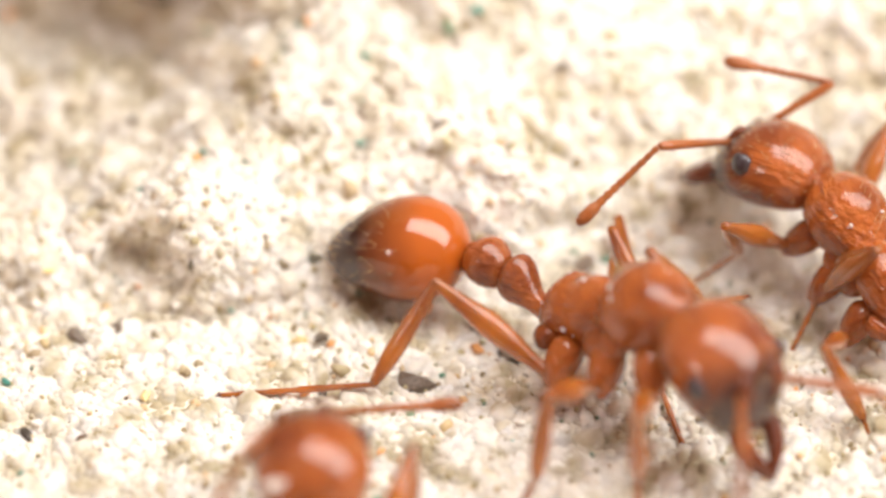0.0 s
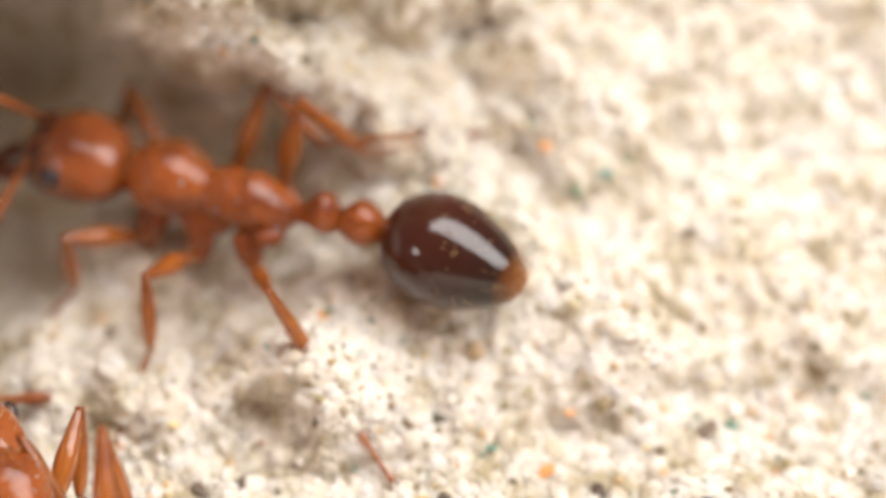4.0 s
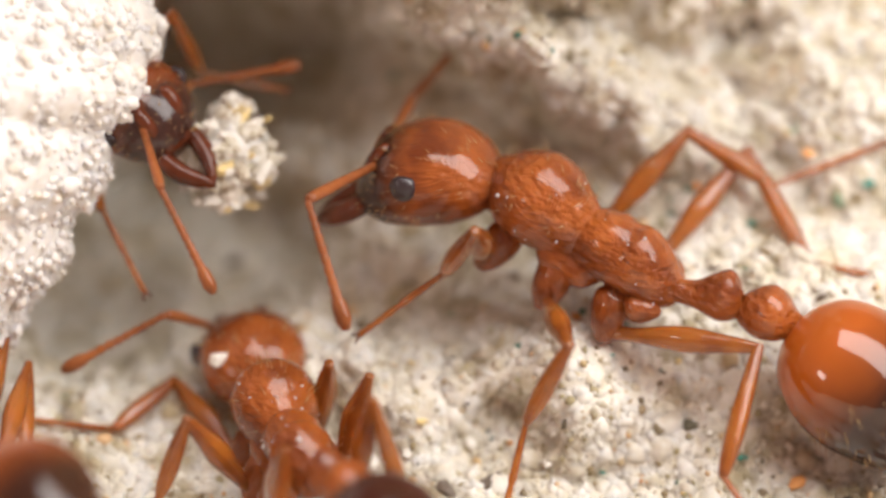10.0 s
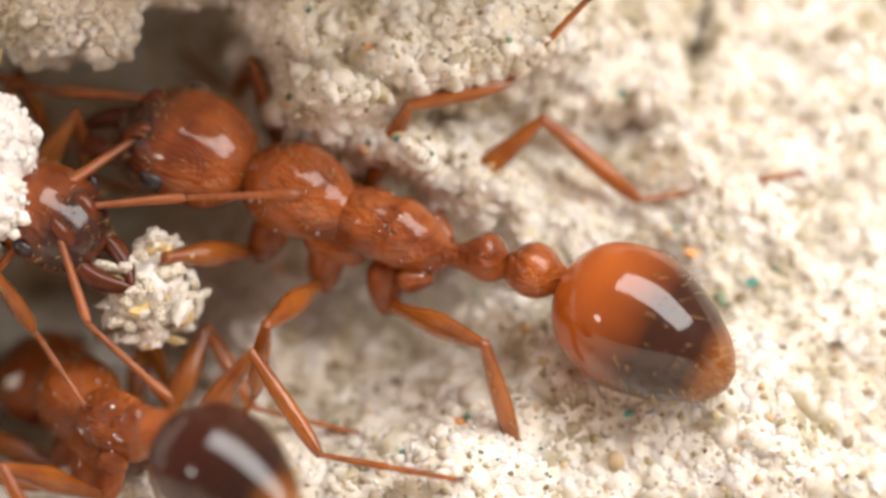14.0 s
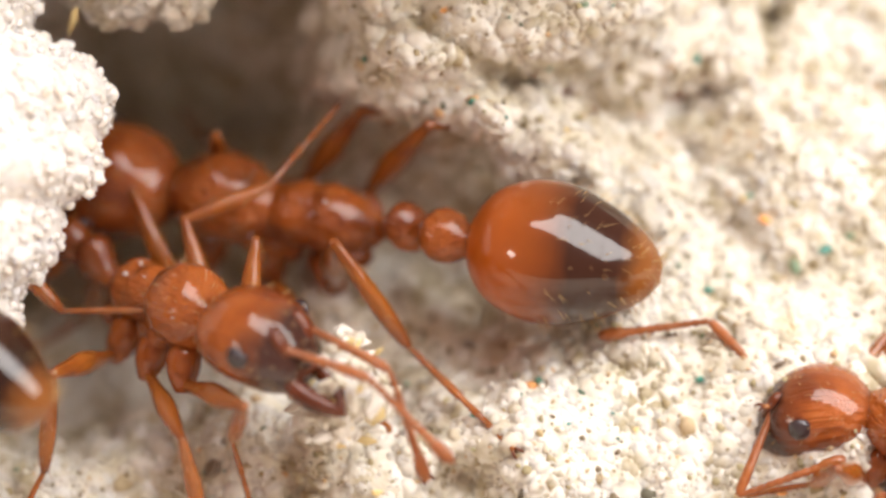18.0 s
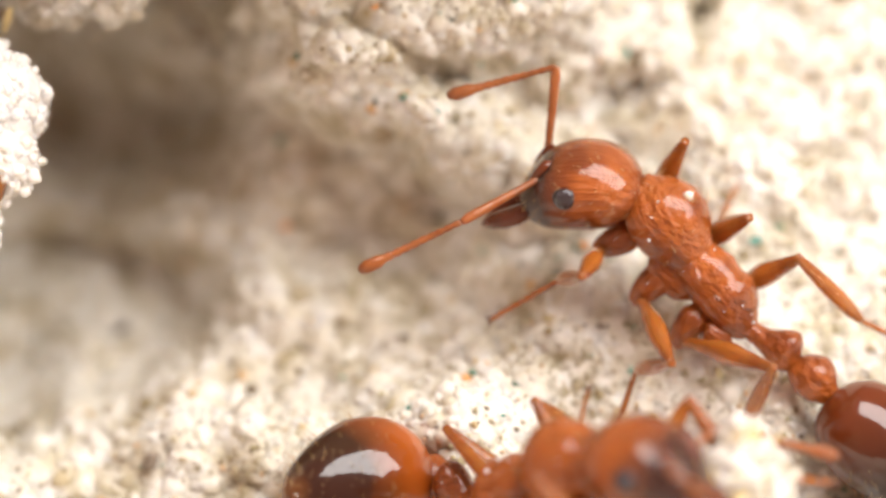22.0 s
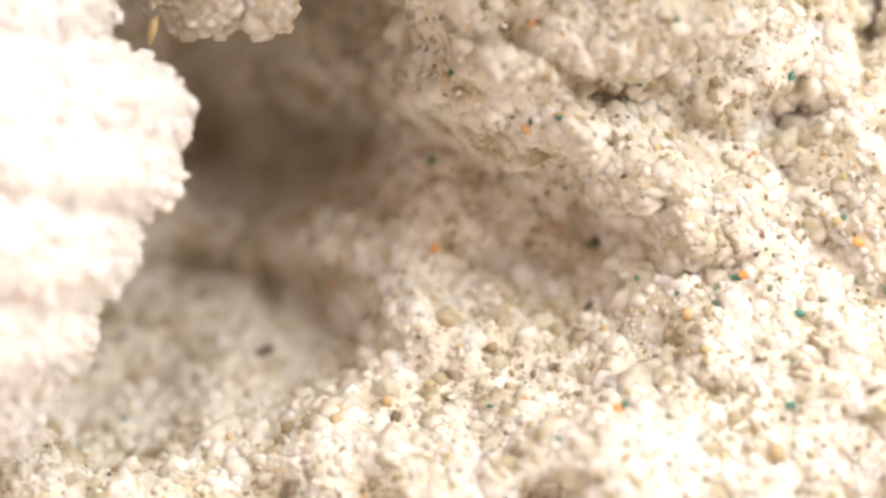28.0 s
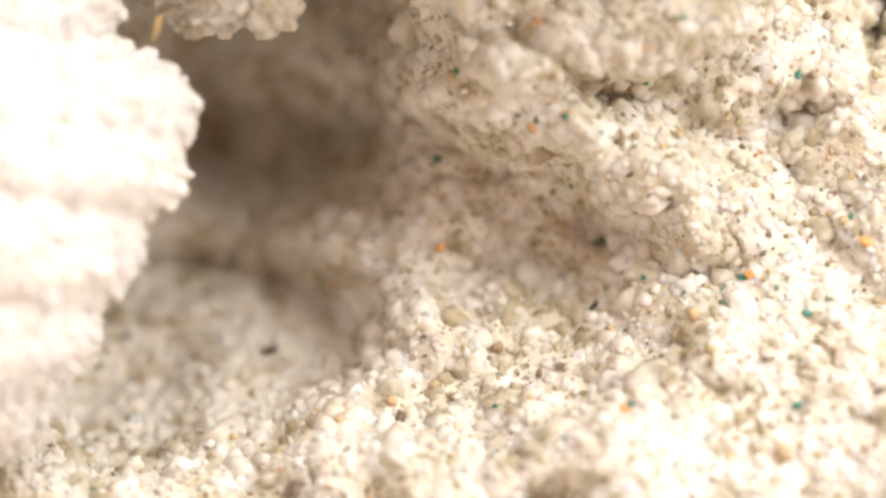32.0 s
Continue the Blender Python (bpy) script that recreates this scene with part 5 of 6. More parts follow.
# worker that brings a crumb of sand out of the hollow
carrier, carrier_parts = make_ant("amber worker ant with large head carrying a sand crumb", 0.86, GASTER_AMBER, 505, 1)
carrier_rows = (
    (6, -6.897, 1.988, 3.892, 0.952, -0.305, -0.009, -0.08, -0.276, 0.958, 1, -0, -0, 1, -0, -0, 1, -0, -0),
    (8, -5.334, 0.963, 3.188, 0.831, -0.557, -0.007, -0.133, -0.21, 0.969, 1, 0, 0, 1, 0, 0, 1, 0, 0),
    (8.5, -5.212, 1.220, 3.333, 0.807, -0.59, 0.017, -0.159, -0.19, 0.969, 0.992, 0.101, -0.079, 1, -0, 0, 1, -0, 0),
    (9, -5.046, 0.554, 2.770, 0.838, -0.545, -0.007, -0.131, -0.214, 0.968, 0.999, -0.037, -0.001, 1, -0, -0, 1, -0, -0),
    (10, -4.300, 1.228, 2.660, 0.861, -0.508, -0.003, -0.136, -0.235, 0.963, 0.964, -0.266, -0.004, 1, 0, 0, 1, 0, 0),
    (11, -4.263, 1.078, 2.364, 0.857, -0.516, 0.012, -0.156, -0.237, 0.959, 0.967, -0.256, -0.015, 1, 0, -0, 1, 0, -0),
    (12, -4.003, 1.370, 2.417, 0.849, -0.526, 0.044, -0.185, -0.218, 0.958, 0.969, -0.112, -0.222, 1, -0, -0, 1, -0, -0),
    (13, -3.801, 1.495, 2.418, 0.841, -0.539, 0.045, -0.19, -0.216, 0.958, 0.984, -0.14, -0.108, 1, 0, -0, 1, 0, -0),
    (15.5, -4.111, 1.292, 2.467, 0.834, -0.548, 0.059, -0.178, -0.167, 0.97, 0.965, -0.253, -0.074, 1, 0, 0, 1, 0, 0),
    (16, -3.467, 1.544, 2.002, 0.803, -0.591, 0.074, -0.176, -0.117, 0.977, 0.979, -0.198, -0.046, 1, -0, -0, 1, -0, -0),
    (17, -2.689, 0.842, 1.677, 0.73, -0.674, 0.113, -0.134, 0.021, 0.991, 0.986, -0.049, -0.162, 1, -0, -0, 1, -0, -0),
    (18, -2.234, 0.125, 1.433, 0.537, -0.797, 0.277, -0.204, 0.196, 0.959, 0.911, 0.298, -0.287, 0.94, 0.096, -0.328, 0.953, 0.174, 0.249),
    (18.5, -1.656, -0.296, 1.074, 0.562, -0.626, 0.54, -0.315, 0.441, 0.84, 0.883, 0.17, -0.438, 0.974, 0.084, -0.209, 0.997, 0.017, -0.074),
    (19, -1.342, -0.695, 0.994, 0.601, -0.551, 0.579, -0.357, 0.464, 0.811, 0.767, 0.407, -0.496, 0.893, -0.104, -0.438, 0.998, -0.002, -0.062),
    (20, -0.736, -1.606, 1.082, 0.515, -0.499, 0.697, -0.425, 0.558, 0.713, 0.777, 0.162, -0.608, 0.946, -0.143, -0.291, -0.226, 0.972, -0.059),
    (20.5, 0.001, -1.339, 1.088, 0.506, -0.489, 0.71, -0.435, 0.567, 0.7, 0.75, 0.192, -0.633, 0.936, 0.032, -0.351, -0.189, 0.978, -0.085),
    (21, 0.374, -1.949, 1.043, 0.698, -0.332, 0.634, -0.517, 0.38, 0.767, 0.885, -0.106, -0.454, 0.902, -0.34, -0.267, 0.286, 0.902, -0.322),
    (21.5, 1.105, -2.456, 0.926, 0.674, -0.353, 0.649, -0.512, 0.41, 0.755, 0.866, -0.136, -0.482, 0.912, -0.275, -0.303, 0.09, 0.906, -0.414),
    (22, 1.569, -2.650, 0.901, 0.615, -0.484, 0.622, -0.42, 0.467, 0.778, 0.881, 0.042, -0.471, 0.908, -0.276, -0.314, 0.024, 0.932, -0.362),
    (22.5, 2.263, -3.392, 0.753, 0.638, -0.502, 0.583, -0.392, 0.44, 0.808, 0.903, -0.006, -0.429, 1, -0, 0, 1, -0, 0),
    (23, 2.876, -4.558, 0.767, 0.612, -0.534, 0.583, -0.369, 0.459, 0.808, 1, -0, 0, 1, -0, 0, 1, -0, 0),
    (25, 4.728, -6.103, 0.685, 0.466, -0.603, 0.648, -0.328, 0.562, 0.759, 1, 0, -0, 1, 0, -0, 1, 0, -0),
    (26, 7.6, -6.481, 0.677, 0.412, -0.614, 0.673, -0.309, 0.6, 0.737, 1, -0, 0, 1, -0, -0, 1, -0, -0),
)
carrier_legs = {
    "L1": ((18, (1.3, 0.82, 0.38, 0.09, 1.51, -0.34)), (19, (1.49, 0.51, 0.5, 0.57, 1.66, -0.03)), (20, (1.31, 0.06, 0.46, 0.09, 0.9, 0.63)),),
    "L2": ((17, (0.49, 0.86, 0.38, 0.03, 1.15, -0.83)), (18, (0.51, 0.56, 0.49, 0.82, 2.22, 1.02)), (19, (0.85, 0.48, 0.58, 1.34, 1.27, 2.08)), (20, (0.98, 0.42, 0.58, -0.26, 1.49, 0.2)), (21, (0.77, 0.72, 0.52, 0.17, 1.99, 0.03)), (22, (0.82, 0.43, 0.58, -0.02, 1.85, 0.26)), (22.5, (0.56, 0.81, 0.44, 0.57, 1.05, -1.18)),),
    "L3": ((17, (-0.13, 1.42, 0.03, -0.93, 2.4, -0.2)), (18, (-0.13, 0.44, 0.65, -2.3, 1.2, 0.68)), (19, (0.22, 0.37, 0.75, -0.86, 1.16, 0.45)), (20, (0.06, -0.07, 0.63, -0.81, 0.63, 0.23)), (22, (-0.04, 0.1, 0.65, 0.74, -0.55, 0.27)),),
    "R1": ((17, (2.31, 0.07, -0.98, 3.62, -0.25, -1.77)), (18, (2.52, -0.31, -0.45, 1.79, -0.13, -1.81)), (19, (2.21, -1.01, -0.21, 1.63, -0.54, -1.58)), (21, (2.48, -0.64, -0.52, 1.37, 0.22, -1.22)),),
    "R2": ((17, (1.78, -1.06, -0.79, 2.13, -1.4, -1.79)), (18, (1.96, -0.71, -0.78, 2.07, -0.68, -1.93)), (19, (1.1, -1.45, -0.24, -0.09, -1.11, -1.24)), (20, (1.93, -0.83, -0.73, 0.92, -1.09, -2.05)), (21, (1.76, -1.06, -0.22, 1.22, -0.99, -1.82)),),
    "R3": ((17, (1.24, -1.2, -0.07, 0.97, -2.63, -1.54)), (18, (1.06, -1.36, -0.07, 0.6, -1.9, -1.35)), (19, (-0.22, -1.1, 0.35, -1.71, -1.5, 0.14)), (20, (0.87, -1.4, 0.07, 0.01, -2.24, -1.55)), (21, (-0.14, -0.58, 0.63, -1.45, -0.26, 0.12)),),
}
carrier_feelers = {
    "L": ((9, (0.82, 0.56, -0.08, 0.91, 0.28, -0.3)), (10, (-0.34, 0.68, -0.65, 0.8, 0.61, -0.02)), (11, (0.86, -0.04, -0.51, 0.84, -0.1, -0.53)), (12, (0.9, 0.32, -0.31, 0.86, -0.03, -0.52)), (13, (0.75, 0.66, 0.01, 0.77, 0.63, -0.02)), (16, (0.84, 0.09, -0.54, 0.77, -0.09, -0.63)), (17, (0.78, 0.24, -0.57, 0.75, 0.11, -0.66)), (19, (0.61, 0.69, -0.38, -0.02, -0.21, -0.98)), (20, (-0.38, 0.92, 0.08, 0.34, 0.49, -0.8)), (21, (-0.41, 0.9, -0.11, 0.66, 0.43, -0.61)),),
    "R": ((10, (0.69, -0.72, 0.1, 0.66, -0.42, -0.62)), (11, (0.41, -0.64, -0.65, 0.41, -0.64, -0.65)), (12, (0.43, -0.61, -0.66, 0.62, -0.43, -0.65)), (13, (0.72, -0.61, -0.34, 0.86, -0.02, -0.51)), (16, (0.36, -0.59, -0.73, 0.52, -0.44, -0.73)), (17, (0.65, -0.09, -0.76, 0.63, -0.11, -0.76)), (18, (0.64, 0.61, -0.46, 0.53, 0.3, -0.79)), (18.5, (0.57, 0.75, -0.33, 0.58, 0.78, -0.24)), (19, (0.63, -0.66, -0.4, 0.24, 0.11, -0.97)), (20, (0.71, -0.65, -0.27, -0.2, -0.24, -0.95)), (21, (0.84, -0.43, -0.33, 0.38, 0.13, -0.91)),),
}

# the last worker to climb the bank
follower, follower_parts = make_ant("slim orange worker ant with dark gaster crossing the sand", 0.84, GASTER_MIXED, 606, 0.87)
follower_rows = (
    (15.5, 11.358, -3.086, 0.745, -0.819, 0.568, 0.073, 0.045, -0.063, 0.997, 1, 0, 0, 1, 0, -0, 1, 0, -0),
    (17, 8.285, -2.823, 0.768, -0.834, 0.545, 0.079, 0.052, -0.064, 0.997, 0.929, 0.352, -0.117, 1, -0, 0, 1, -0, 0),
    (17.5, 6.667, -2.177, 0.826, -0.853, 0.519, 0.058, 0.034, -0.055, 0.998, 0.916, 0.254, 0.311, 1, -0, -0, 1, -0, -0),
    (18, 6.017, -2.241, 0.779, -0.836, 0.544, 0.075, 0.065, -0.038, 0.997, 0.843, 0.474, -0.253, 1, -0, -0, 1, -0, -0),
    (18.5, 4.566, -2.160, 1.159, -0.944, 0.171, 0.281, 0.278, -0.043, 0.96, 0.806, 0.107, -0.583, 1, -0, -0, 1, -0, -0),
    (19, 3.918, -2.332, 1.013, -0.965, 0.115, 0.238, 0.233, -0.054, 0.971, 0.916, 0.02, -0.401, 0.938, 0.16, -0.308, 0.989, -0.135, 0.061),
    (20, 4.397, -2.313, 1.071, -0.86, 0.381, 0.339, 0.312, -0.133, 0.941, 0.845, 0.298, -0.444, 1, 0, -0, 1, 0, -0),
    (21, 4.101, -2.017, 1.480, -0.777, 0.406, 0.481, 0.411, -0.252, 0.876, 0.705, 0.256, -0.661, 0.972, 0.188, -0.142, 0.972, 0.188, -0.142),
    (21.5, 4.021, -1.410, 1.720, -0.739, 0.415, 0.53, 0.429, -0.316, 0.846, 0.633, 0.378, -0.676, 0.991, 0.097, -0.087, 0.972, -0.176, 0.158),
    (22, 4.185, -1.303, 1.734, -0.639, 0.47, 0.608, 0.429, -0.439, 0.79, 0.653, 0.503, -0.566, 0.993, 0.093, -0.068, 0.999, 0.031, -0.022),
    (22.5, 3.684, -0.869, 1.963, -0.729, 0.426, 0.536, 0.37, -0.413, 0.832, 0.838, 0.234, -0.492, 0.998, 0.045, -0.033, 0.955, -0.241, 0.174),
    (23, 3.207, -0.741, 2.112, -0.935, 0.316, 0.159, 0.05, -0.325, 0.944, 0.94, 0.059, -0.336, 0.963, -0.135, 0.234, 0.968, -0.185, 0.171),
    (23.5, 2.252, -0.345, 2.095, -0.928, 0.371, -0.03, -0.147, -0.291, 0.946, 0.93, -0.012, -0.368, 0.958, 0.113, 0.264, 0.961, -0.035, 0.274),
    (24, 1.397, 0.123, 1.868, -0.995, 0.086, 0.053, 0.015, -0.401, 0.916, 0.803, -0.27, -0.531, 0.998, 0.055, -0.032, 0.958, -0.249, 0.144),
    (24.5, 0.332, 0.406, 1.949, -0.937, 0.235, 0.26, 0.137, -0.437, 0.889, 1, -0, -0, 0.986, 0.144, -0.079, 0.997, 0.066, -0.036),
    (25, -0.468, 0.68, 1.879, -0.939, 0.341, 0.034, -0.124, -0.429, 0.895, 0.739, -0.279, -0.614, 0.966, 0.202, 0.161, 0.963, -0.025, 0.268),
    (25.5, -1.461, 1.024, 1.7, -0.946, 0.316, -0.069, -0.202, -0.41, 0.889, 1, 0, 0, 0.959, 0.161, 0.231, 0.94, -0.152, 0.306),
    (26.3, -2.857, 1.719, 1.493, -0.969, -0.118, 0.218, 0.248, -0.451, 0.858, 1, 0, -0, 1, 0, -0, 1, 0, -0),
    (27, -4.494, 0.900, 2.441, -0.89, -0.329, 0.316, 0.428, -0.359, 0.83, 1, 0, 0, 1, -0, 0, 1, -0, 0),
    (28, -6.636, 0.630, 2.979, -0.998, 0.023, 0.065, 0.046, -0.471, 0.881, 1, 0, 0, 1, -0, -0, 1, -0, -0),
)
follower_legs = {
    "L1": ((18, (1.43, 1.08, 0.17, 2.26, 0.91, -0.61)), (19, (1.37, 0.76, 0.4, 1.32, 0.31, -1.05)), (20, (1.51, 1.18, 0.03, 2.1, 1.56, -1.29)), (21, (2.27, 0.77, -0.92, 2.81, 0.89, -2.34)), (22, (1.4, 1.17, 0.06, 1.62, 1.19, -1.38)), (22.5, (1.6, 1, 0.24, 2.48, 0.87, -0.91)), (23, (1.25, 0.93, 0.28, 2.34, 0.9, -0.68)), (24, (1.47, 0.83, 0.37, 1.21, 0.42, -1)),),
    "L2": ((19, (0.6, 1.11, 0.23, 0.13, 2.17, -0.71)), (20, (0.39, 1.05, 0.17, 0.92, 1.74, -1.15)), (22, (0.29, 1.06, 0.07, 0.07, 0.98, -1.21)), (22.5, (0.15, 0.95, 0.02, -0.15, 1.17, -1.13)), (23, (0.31, 1.09, 0.06, 0.04, 1.37, -1.07)), (23.5, (-0.12, 0.64, -0.23, -0.75, 0.86, -0.9)), (24, (0.75, 1.23, 0.14, 0.6, 2.66, -0.88)), (25, (0.5, 1.29, -0.08, 0.2, 2.65, -0.67)),),
    "L3": ((19, (-0.75, 0.18, 0.02, -1.56, 0.55, -0.57)), (20, (-0.03, 0.28, 0.67, -1.5, 1.23, -0.24)), (21, (-0.43, 0.5, 0.44, -1.09, -0.28, -0.83)), (22, (-0.34, 0.56, 0.5, -1.17, 0.36, -0.62)), (22.5, (-0.57, 0.68, 0.26, -1.68, 0.77, -0.54)), (23, (-0.64, 1.06, -0.23, -2.04, 2.02, -1.26)), (23.5, (-0.6, 0.57, 0.26, -1.06, 1, -0.97)), (24, (-0.64, 0.88, 0.04, -2.48, 2.2, -0.93)), (25, (-0.76, 0.74, -0.12, -2.63, 1.67, -0.96)),),
    "R1": ((19, (1.59, -0.27, 0.49, 1.51, -0.99, -0.43)), (20, (1.57, -0.35, 0.49, 1.27, -0.89, -0.24)), (21, (1.71, -1.31, -0.51, 1.24, -0.78, -0.31)), (22, (1.69, -0.4, 0.47, 1.28, -1.04, -0.63)), (23, (2.01, -0.79, 0.21, 2.84, -0.75, 0.26)), (24, (0.96, -0.44, 0.36, 1.39, -1.24, -0.68)),),
    "R2": ((19, (0.53, -0.97, 0.32, -0.12, -2.46, 0.89)), (20, (0.77, -0.67, 0.52, 1.22, -2.07, 0.23)), (21, (0.74, -0.34, 0.56, 0.81, -1.83, -0.3)), (22, (0.8, -0.31, 0.56, 1.02, -1.31, -0.45)), (22.5, (1.41, -1.16, 0.04, 1.19, -2.14, -0.08)), (23, (0.45, -1.36, -0.34, -0.21, -1.79, -0.19)), (24, (0.51, -0.71, 0.44, -0.31, -1.32, 1.28)), (25, (0.21, -1.2, -0.32, -1.27, -1.82, 0.32)),),
    "R3": ((19, (0.44, -0.38, 0.74, -1.02, -1.47, 0.18)), (20, (-0.16, -0.43, 0.62, -2.04, -1.65, 0.62)), (21, (0.24, -0.26, 0.72, -0.41, -1.46, -0.26)), (22, (0.23, -0.31, 0.73, -1.77, -1.26, 0.4)), (22.5, (-0.3, -0.62, 0.51, -1.36, -1.18, 0.04)), (23, (-0.56, -0.93, 0.12, -2.35, -1.1, -0.62)), (23.5, (-0.23, -0.69, 0.54, -1.38, -1.72, -0.28)), (24, (-0.54, -1.1, -0.06, -2.69, -0.99, 0.34)), (25, (-0.02, -0.55, 0.67, -2.04, -0.88, 0.43)), (25.5, (-0.74, -0.79, -0.1, -2.98, -0.86, 0.04)),),
}
follower_feelers = {
    "L": ((17, (0.71, -0.24, 0.66, 0.59, 0.7, -0.39)), (18, (-0.1, 0.81, -0.58, -0.7, -0.62, 0.36)), (19, (0.37, 0.65, -0.66, 0.91, 0.23, -0.34)), (20, (0.36, 0.64, -0.68, -0.75, -0.48, 0.45)), (21, (0.17, 0.97, -0.16, 0.36, 0.67, -0.65)), (22, (0.2, 0.92, -0.34, 0.27, 0.79, -0.56)), (22.5, (0.37, 0.91, 0.17, 0.57, 0.66, -0.48)), (23, (0.33, 0.81, -0.47, 0.64, 0.7, -0.32)), (23.5, (0, 1, 0.05, 0.55, 0.77, -0.32)), (24, (0.48, 0.76, -0.44, 0.71, 0.61, -0.35)),),
    "R": ((17, (0.45, -0.87, 0.2, 0.93, 0.23, 0.29)), (18, (0.82, 0.06, 0.57, 0.8, 0.57, -0.19)), (19, (-0.23, -0.47, 0.85, 1, -0.02, -0.09)), (20, (0.19, -0.98, 0.11, 0.91, 0.32, -0.25)), (21, (0.73, -0.19, 0.66, 0.28, 0.69, -0.67)), (22, (0.67, -0.43, 0.61, 0.44, 0.73, -0.53)), (23, (0.74, -0.67, 0.05, 0.88, 0.45, -0.18)),),
}

# worker that passes high on the bank
passer, passer_parts = make_ant("orange worker ant passing high on the bank", 0.84, GASTER_MIXED, 707, 1)
passer_rows = (
    (21.5, 10.926, 4.949, 4.532, -0.417, -0.798, -0.434, 0.019, -0.485, 0.874, 1, 0, 0, 1, 0, -0, 1, 0, -0),
    (22.5, 8.820, 2.926, 4.404, -0.494, -0.748, -0.443, 0.004, -0.512, 0.859, 1, -0, 0, 1, -0, -0, 1, -0, -0),
    (23, 8.195, 2.582, 4.307, -0.499, -0.783, -0.371, 0.04, -0.449, 0.893, 1, 0, -0, 1, 0, -0, 1, 0, -0),
    (24, 8.074, 2.576, 4.289, -0.525, -0.787, -0.324, 0.069, -0.418, 0.906, 1, -0, 0, 1, -0, -0, 1, -0, -0),
    (24.6, 8.620, 3.254, 4.452, -0.466, -0.812, -0.353, 0.054, -0.424, 0.904, 1, -0, -0, 1, -0, -0, 1, -0, -0),
    (25.2, 9.926, 5.048, 4.569, -0.407, -0.818, -0.407, 0.036, -0.459, 0.888, 1, -0, 0, 1, -0, 0, 1, -0, 0),
)
passer_legs = {
    "R1": ((22.5, (2.19, -1.01, -0.68, 2.53, -2.33, -0.72)), (23, (2.17, -1, -0.73, 2.98, -2.3, -0.98)), (24, (2.26, -0.85, -0.83, 4.6, -1.19, -1.19)),),
    "R2": ((23, (1.86, -0.7, -0.93, 3.15, -1.31, -0.13)),),
}
passer_feelers = {
}

MOVES = (
    (leaver, leaver_parts, 0.92, leaver_rows, leaver_legs, leaver_feelers, 2, ((0, (0,)),)),
    (homer, homer_parts, 0.84, homer_rows, homer_legs, homer_feelers, 2.4, ((0, (-0.45,)), (2.5, (-0.45,)), (5, (0,)))),
    (dark_worker, dark_worker_parts, 0.9, dark_worker_rows, dark_worker_legs, dark_worker_feelers, 1.8, ((0, (0,)),)),
    (waiter, waiter_parts, 0.86, waiter_rows, waiter_legs, waiter_feelers, 0.3, ((0, (0,)),)),
    (large_worker, large_worker_parts, 1, large_worker_rows, large_worker_legs, large_worker_feelers, 1.9, ((8, (-0.35,)), (10, (-0.45,)), (12, (-0.3,)), (15, (0,)))),
    (carrier, carrier_parts, 0.86, carrier_rows, carrier_legs, carrier_feelers, 1.7, ((0, (0,)),)),
    (follower, follower_parts, 0.84, follower_rows, follower_legs, follower_feelers, 2.2, ((17, (-0.2,)), (20, (-0.2,)), (21, (-0.35,)), (22, (-0.55,)), (23, (-0.1,)), (25, (0,)))),
    (passer, passer_parts, 0.84, passer_rows, passer_legs, passer_feelers, 1.6, ((0, (0,)),)),
)
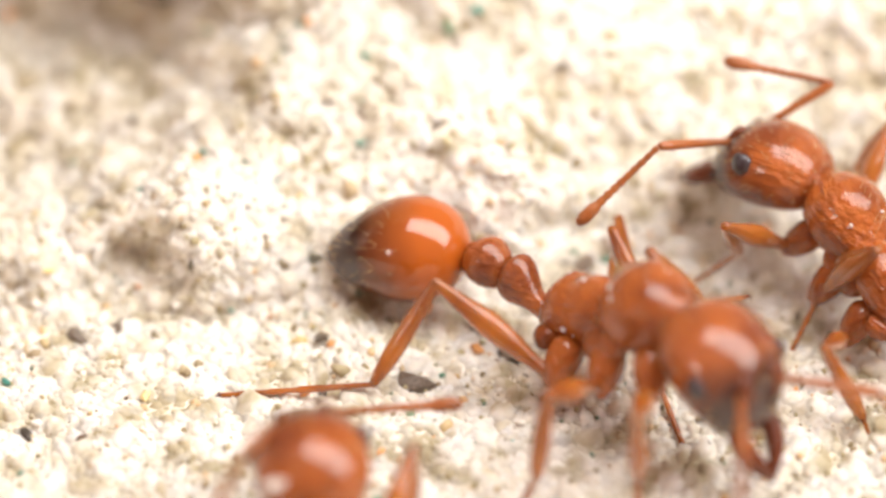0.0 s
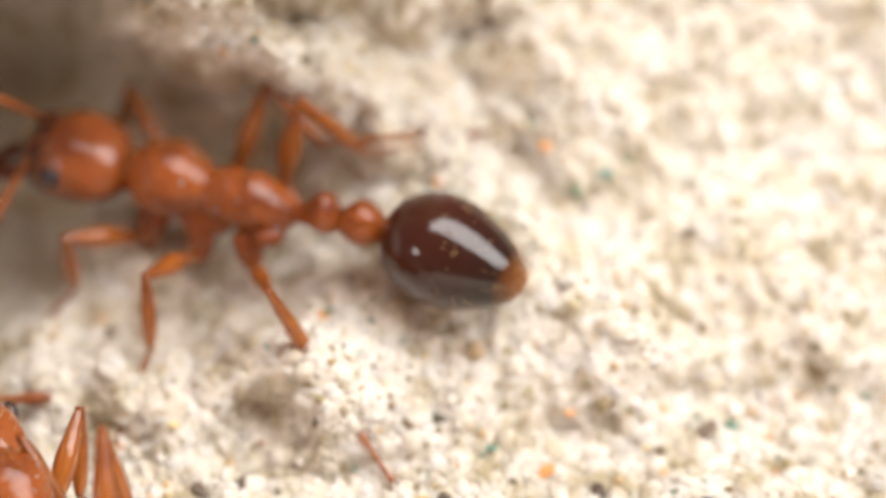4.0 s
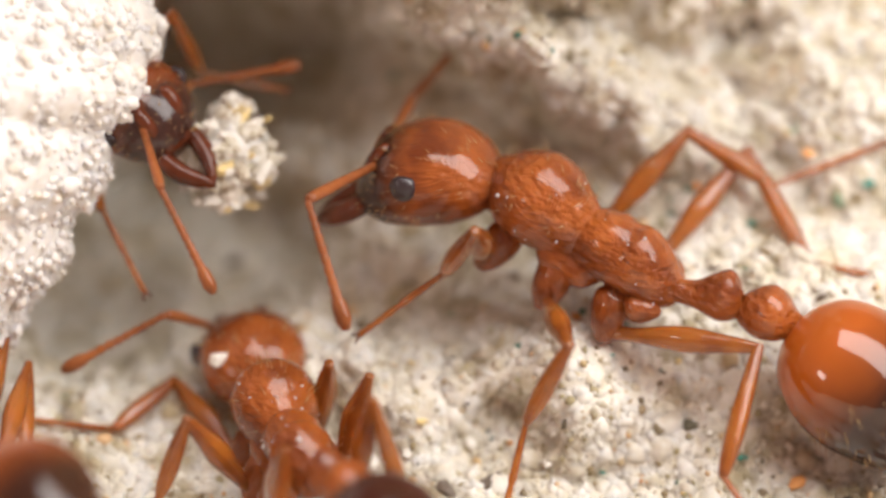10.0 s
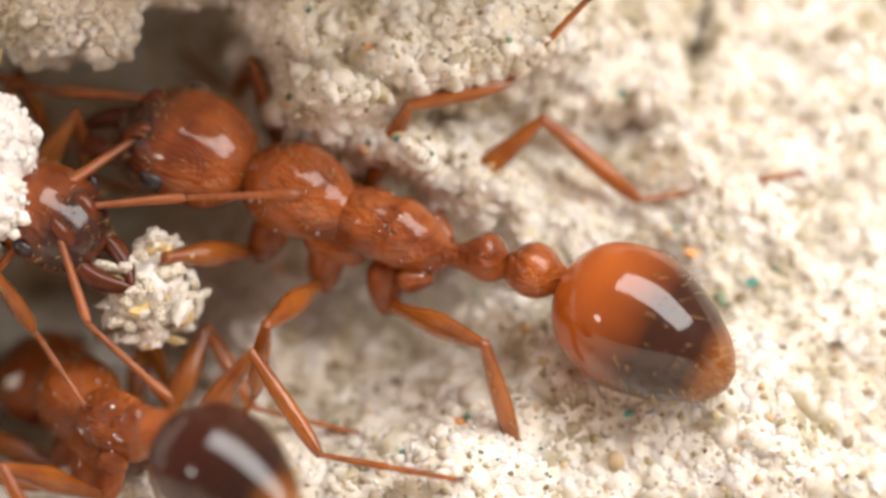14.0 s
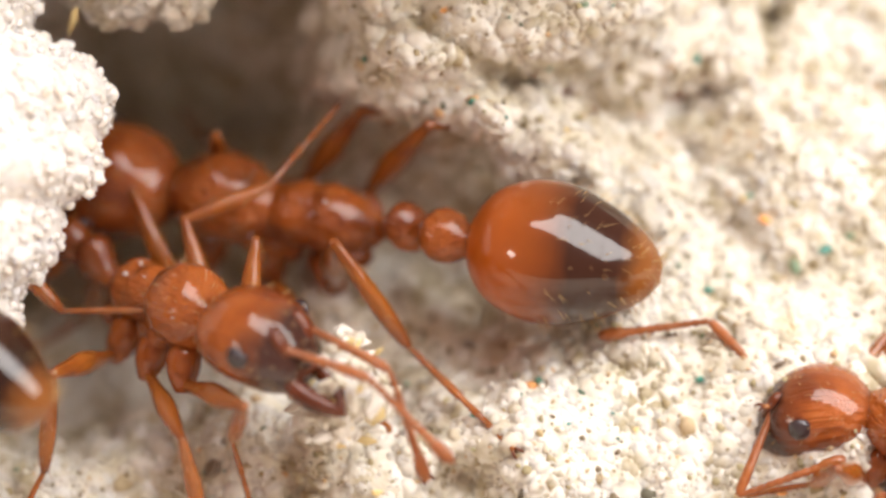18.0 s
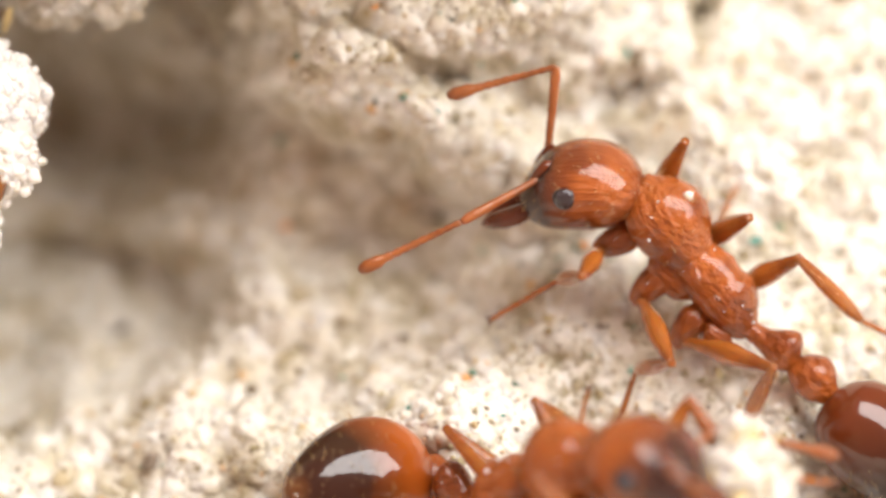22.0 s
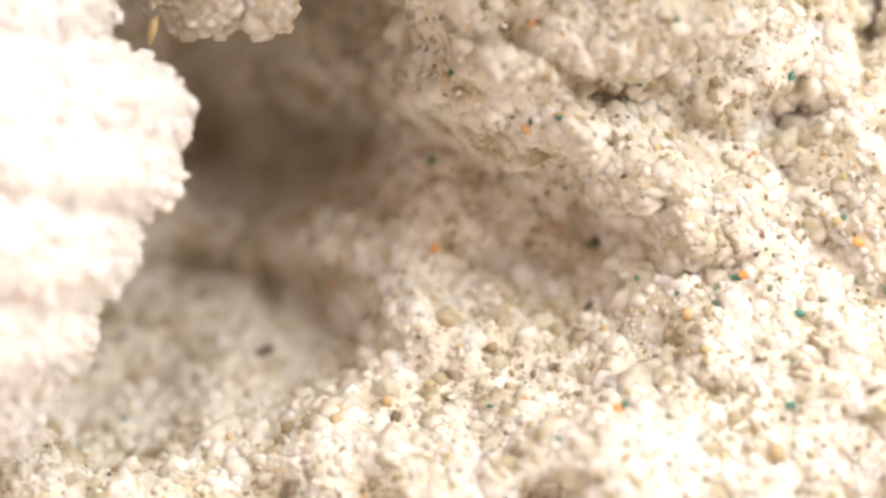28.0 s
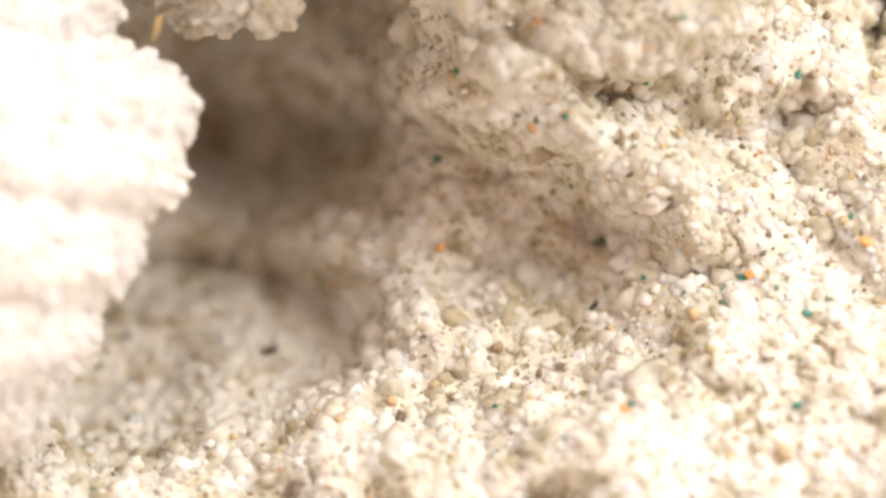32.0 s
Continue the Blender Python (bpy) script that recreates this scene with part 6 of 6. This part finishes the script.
CRUMB_ROWS = (
    (0, -4.881, 3.471, 3.423),
    (8, -3.265, 1.42, 1.664),
    (8.5, -2.342, 0.439, 2.615),
    (9, -2.456, -0.154, 1.85),
    (10, -1.643, -0.13, 2.147),
    (11, -1.795, -0.538, 1.611),
    (12, -1.16, -0.29, 1.908),
    (13, -1.007, -0.225, 1.955),
    (15.5, -1.689, -0.379, 1.718),
    (16, -1.113, -0.614, 1.607),
    (17, -0.388, -1.164, 1.24),
    (18, -0.198, -1.744, 1.472),
    (19, 1.039, -2.169, 1.791),
    (20, 1.396, -2.803, 1.942),
    (21, 2.994, -2.542, 1.919),
    (22, 3.848, -3.677, 1.796),
    (22.5, 4.513, -4.671, 1.733),
    (23, 5.045, -5.89, 1.756),
    (25, 6.583, -7.511, 1.796),
    (26, 9.321, -7.894, 1.832),
)



# ---- a crumb of sand in the carrier's jaws ----
me, skin = lump_mesh("sand_crumb", ((0, 0, 0, 0.27, 0.23, 0.23), (0.11, 0.09, 0.08, 0.20, 0.18, 0.17)), 91, 0.13, (40, 26))
me.transform(Matrix.Translation(-Vector(CENTRE) * MM))
crumb = new("sand_crumb", me)
me.materials.append(PALE_SAND)
tagged(crumb, "crumb of white sand grains stuck together, carried by an ant", "sand crumb")
rng = np.random.RandomState(9)
lumps = [fill_mesh("grain", ICO_V * (1 + rng.uniform(-0.3, 0.3, (12, 1))) * (rng.uniform(0.6, 1.1), rng.uniform(0.6, 1.1), rng.uniform(1.0, 1.9)), ICO_F) for i in range(6)]
for i, me in enumerate(lumps):
    me.materials.append(SPECK["yellow"] if i == 3 else SAND if i % 2 else SPECK["white"])
for i in range(150):
    ob = new("grain", lumps[i % 6])
    ob.parent = crumb
    size = 0.072 * math.exp(rng.normal(0, 0.30))
    at = (skin[rng.randint(len(skin))] - CENTRE) * rng.uniform(0.85, 1.62)
    ob.matrix_basis = Matrix.LocRotScale(Vector(at) * MM, Euler(rng.uniform(0, 6.28, 3)), (size,) * 3)


# ---- what moves ----
def motions():
    for ant, parts, size, rows, legs, feelers, pace, rolls in MOVES:
        walk_ant(ant, parts, size, rows, legs, feelers, pace, rolls)
    turn = lambda t: (8 * math.sin(t), 6 * math.cos(1.3 * t), 10 * math.sin(0.7 * t))
    path = [(r[0], pose(r[1] * MM, r[2] * MM, r[3] * MM, *turn(r[0]))) for r in CRUMB_ROWS]
    walk(crumb, path + [(32.0, path[-1][1])])


motions()
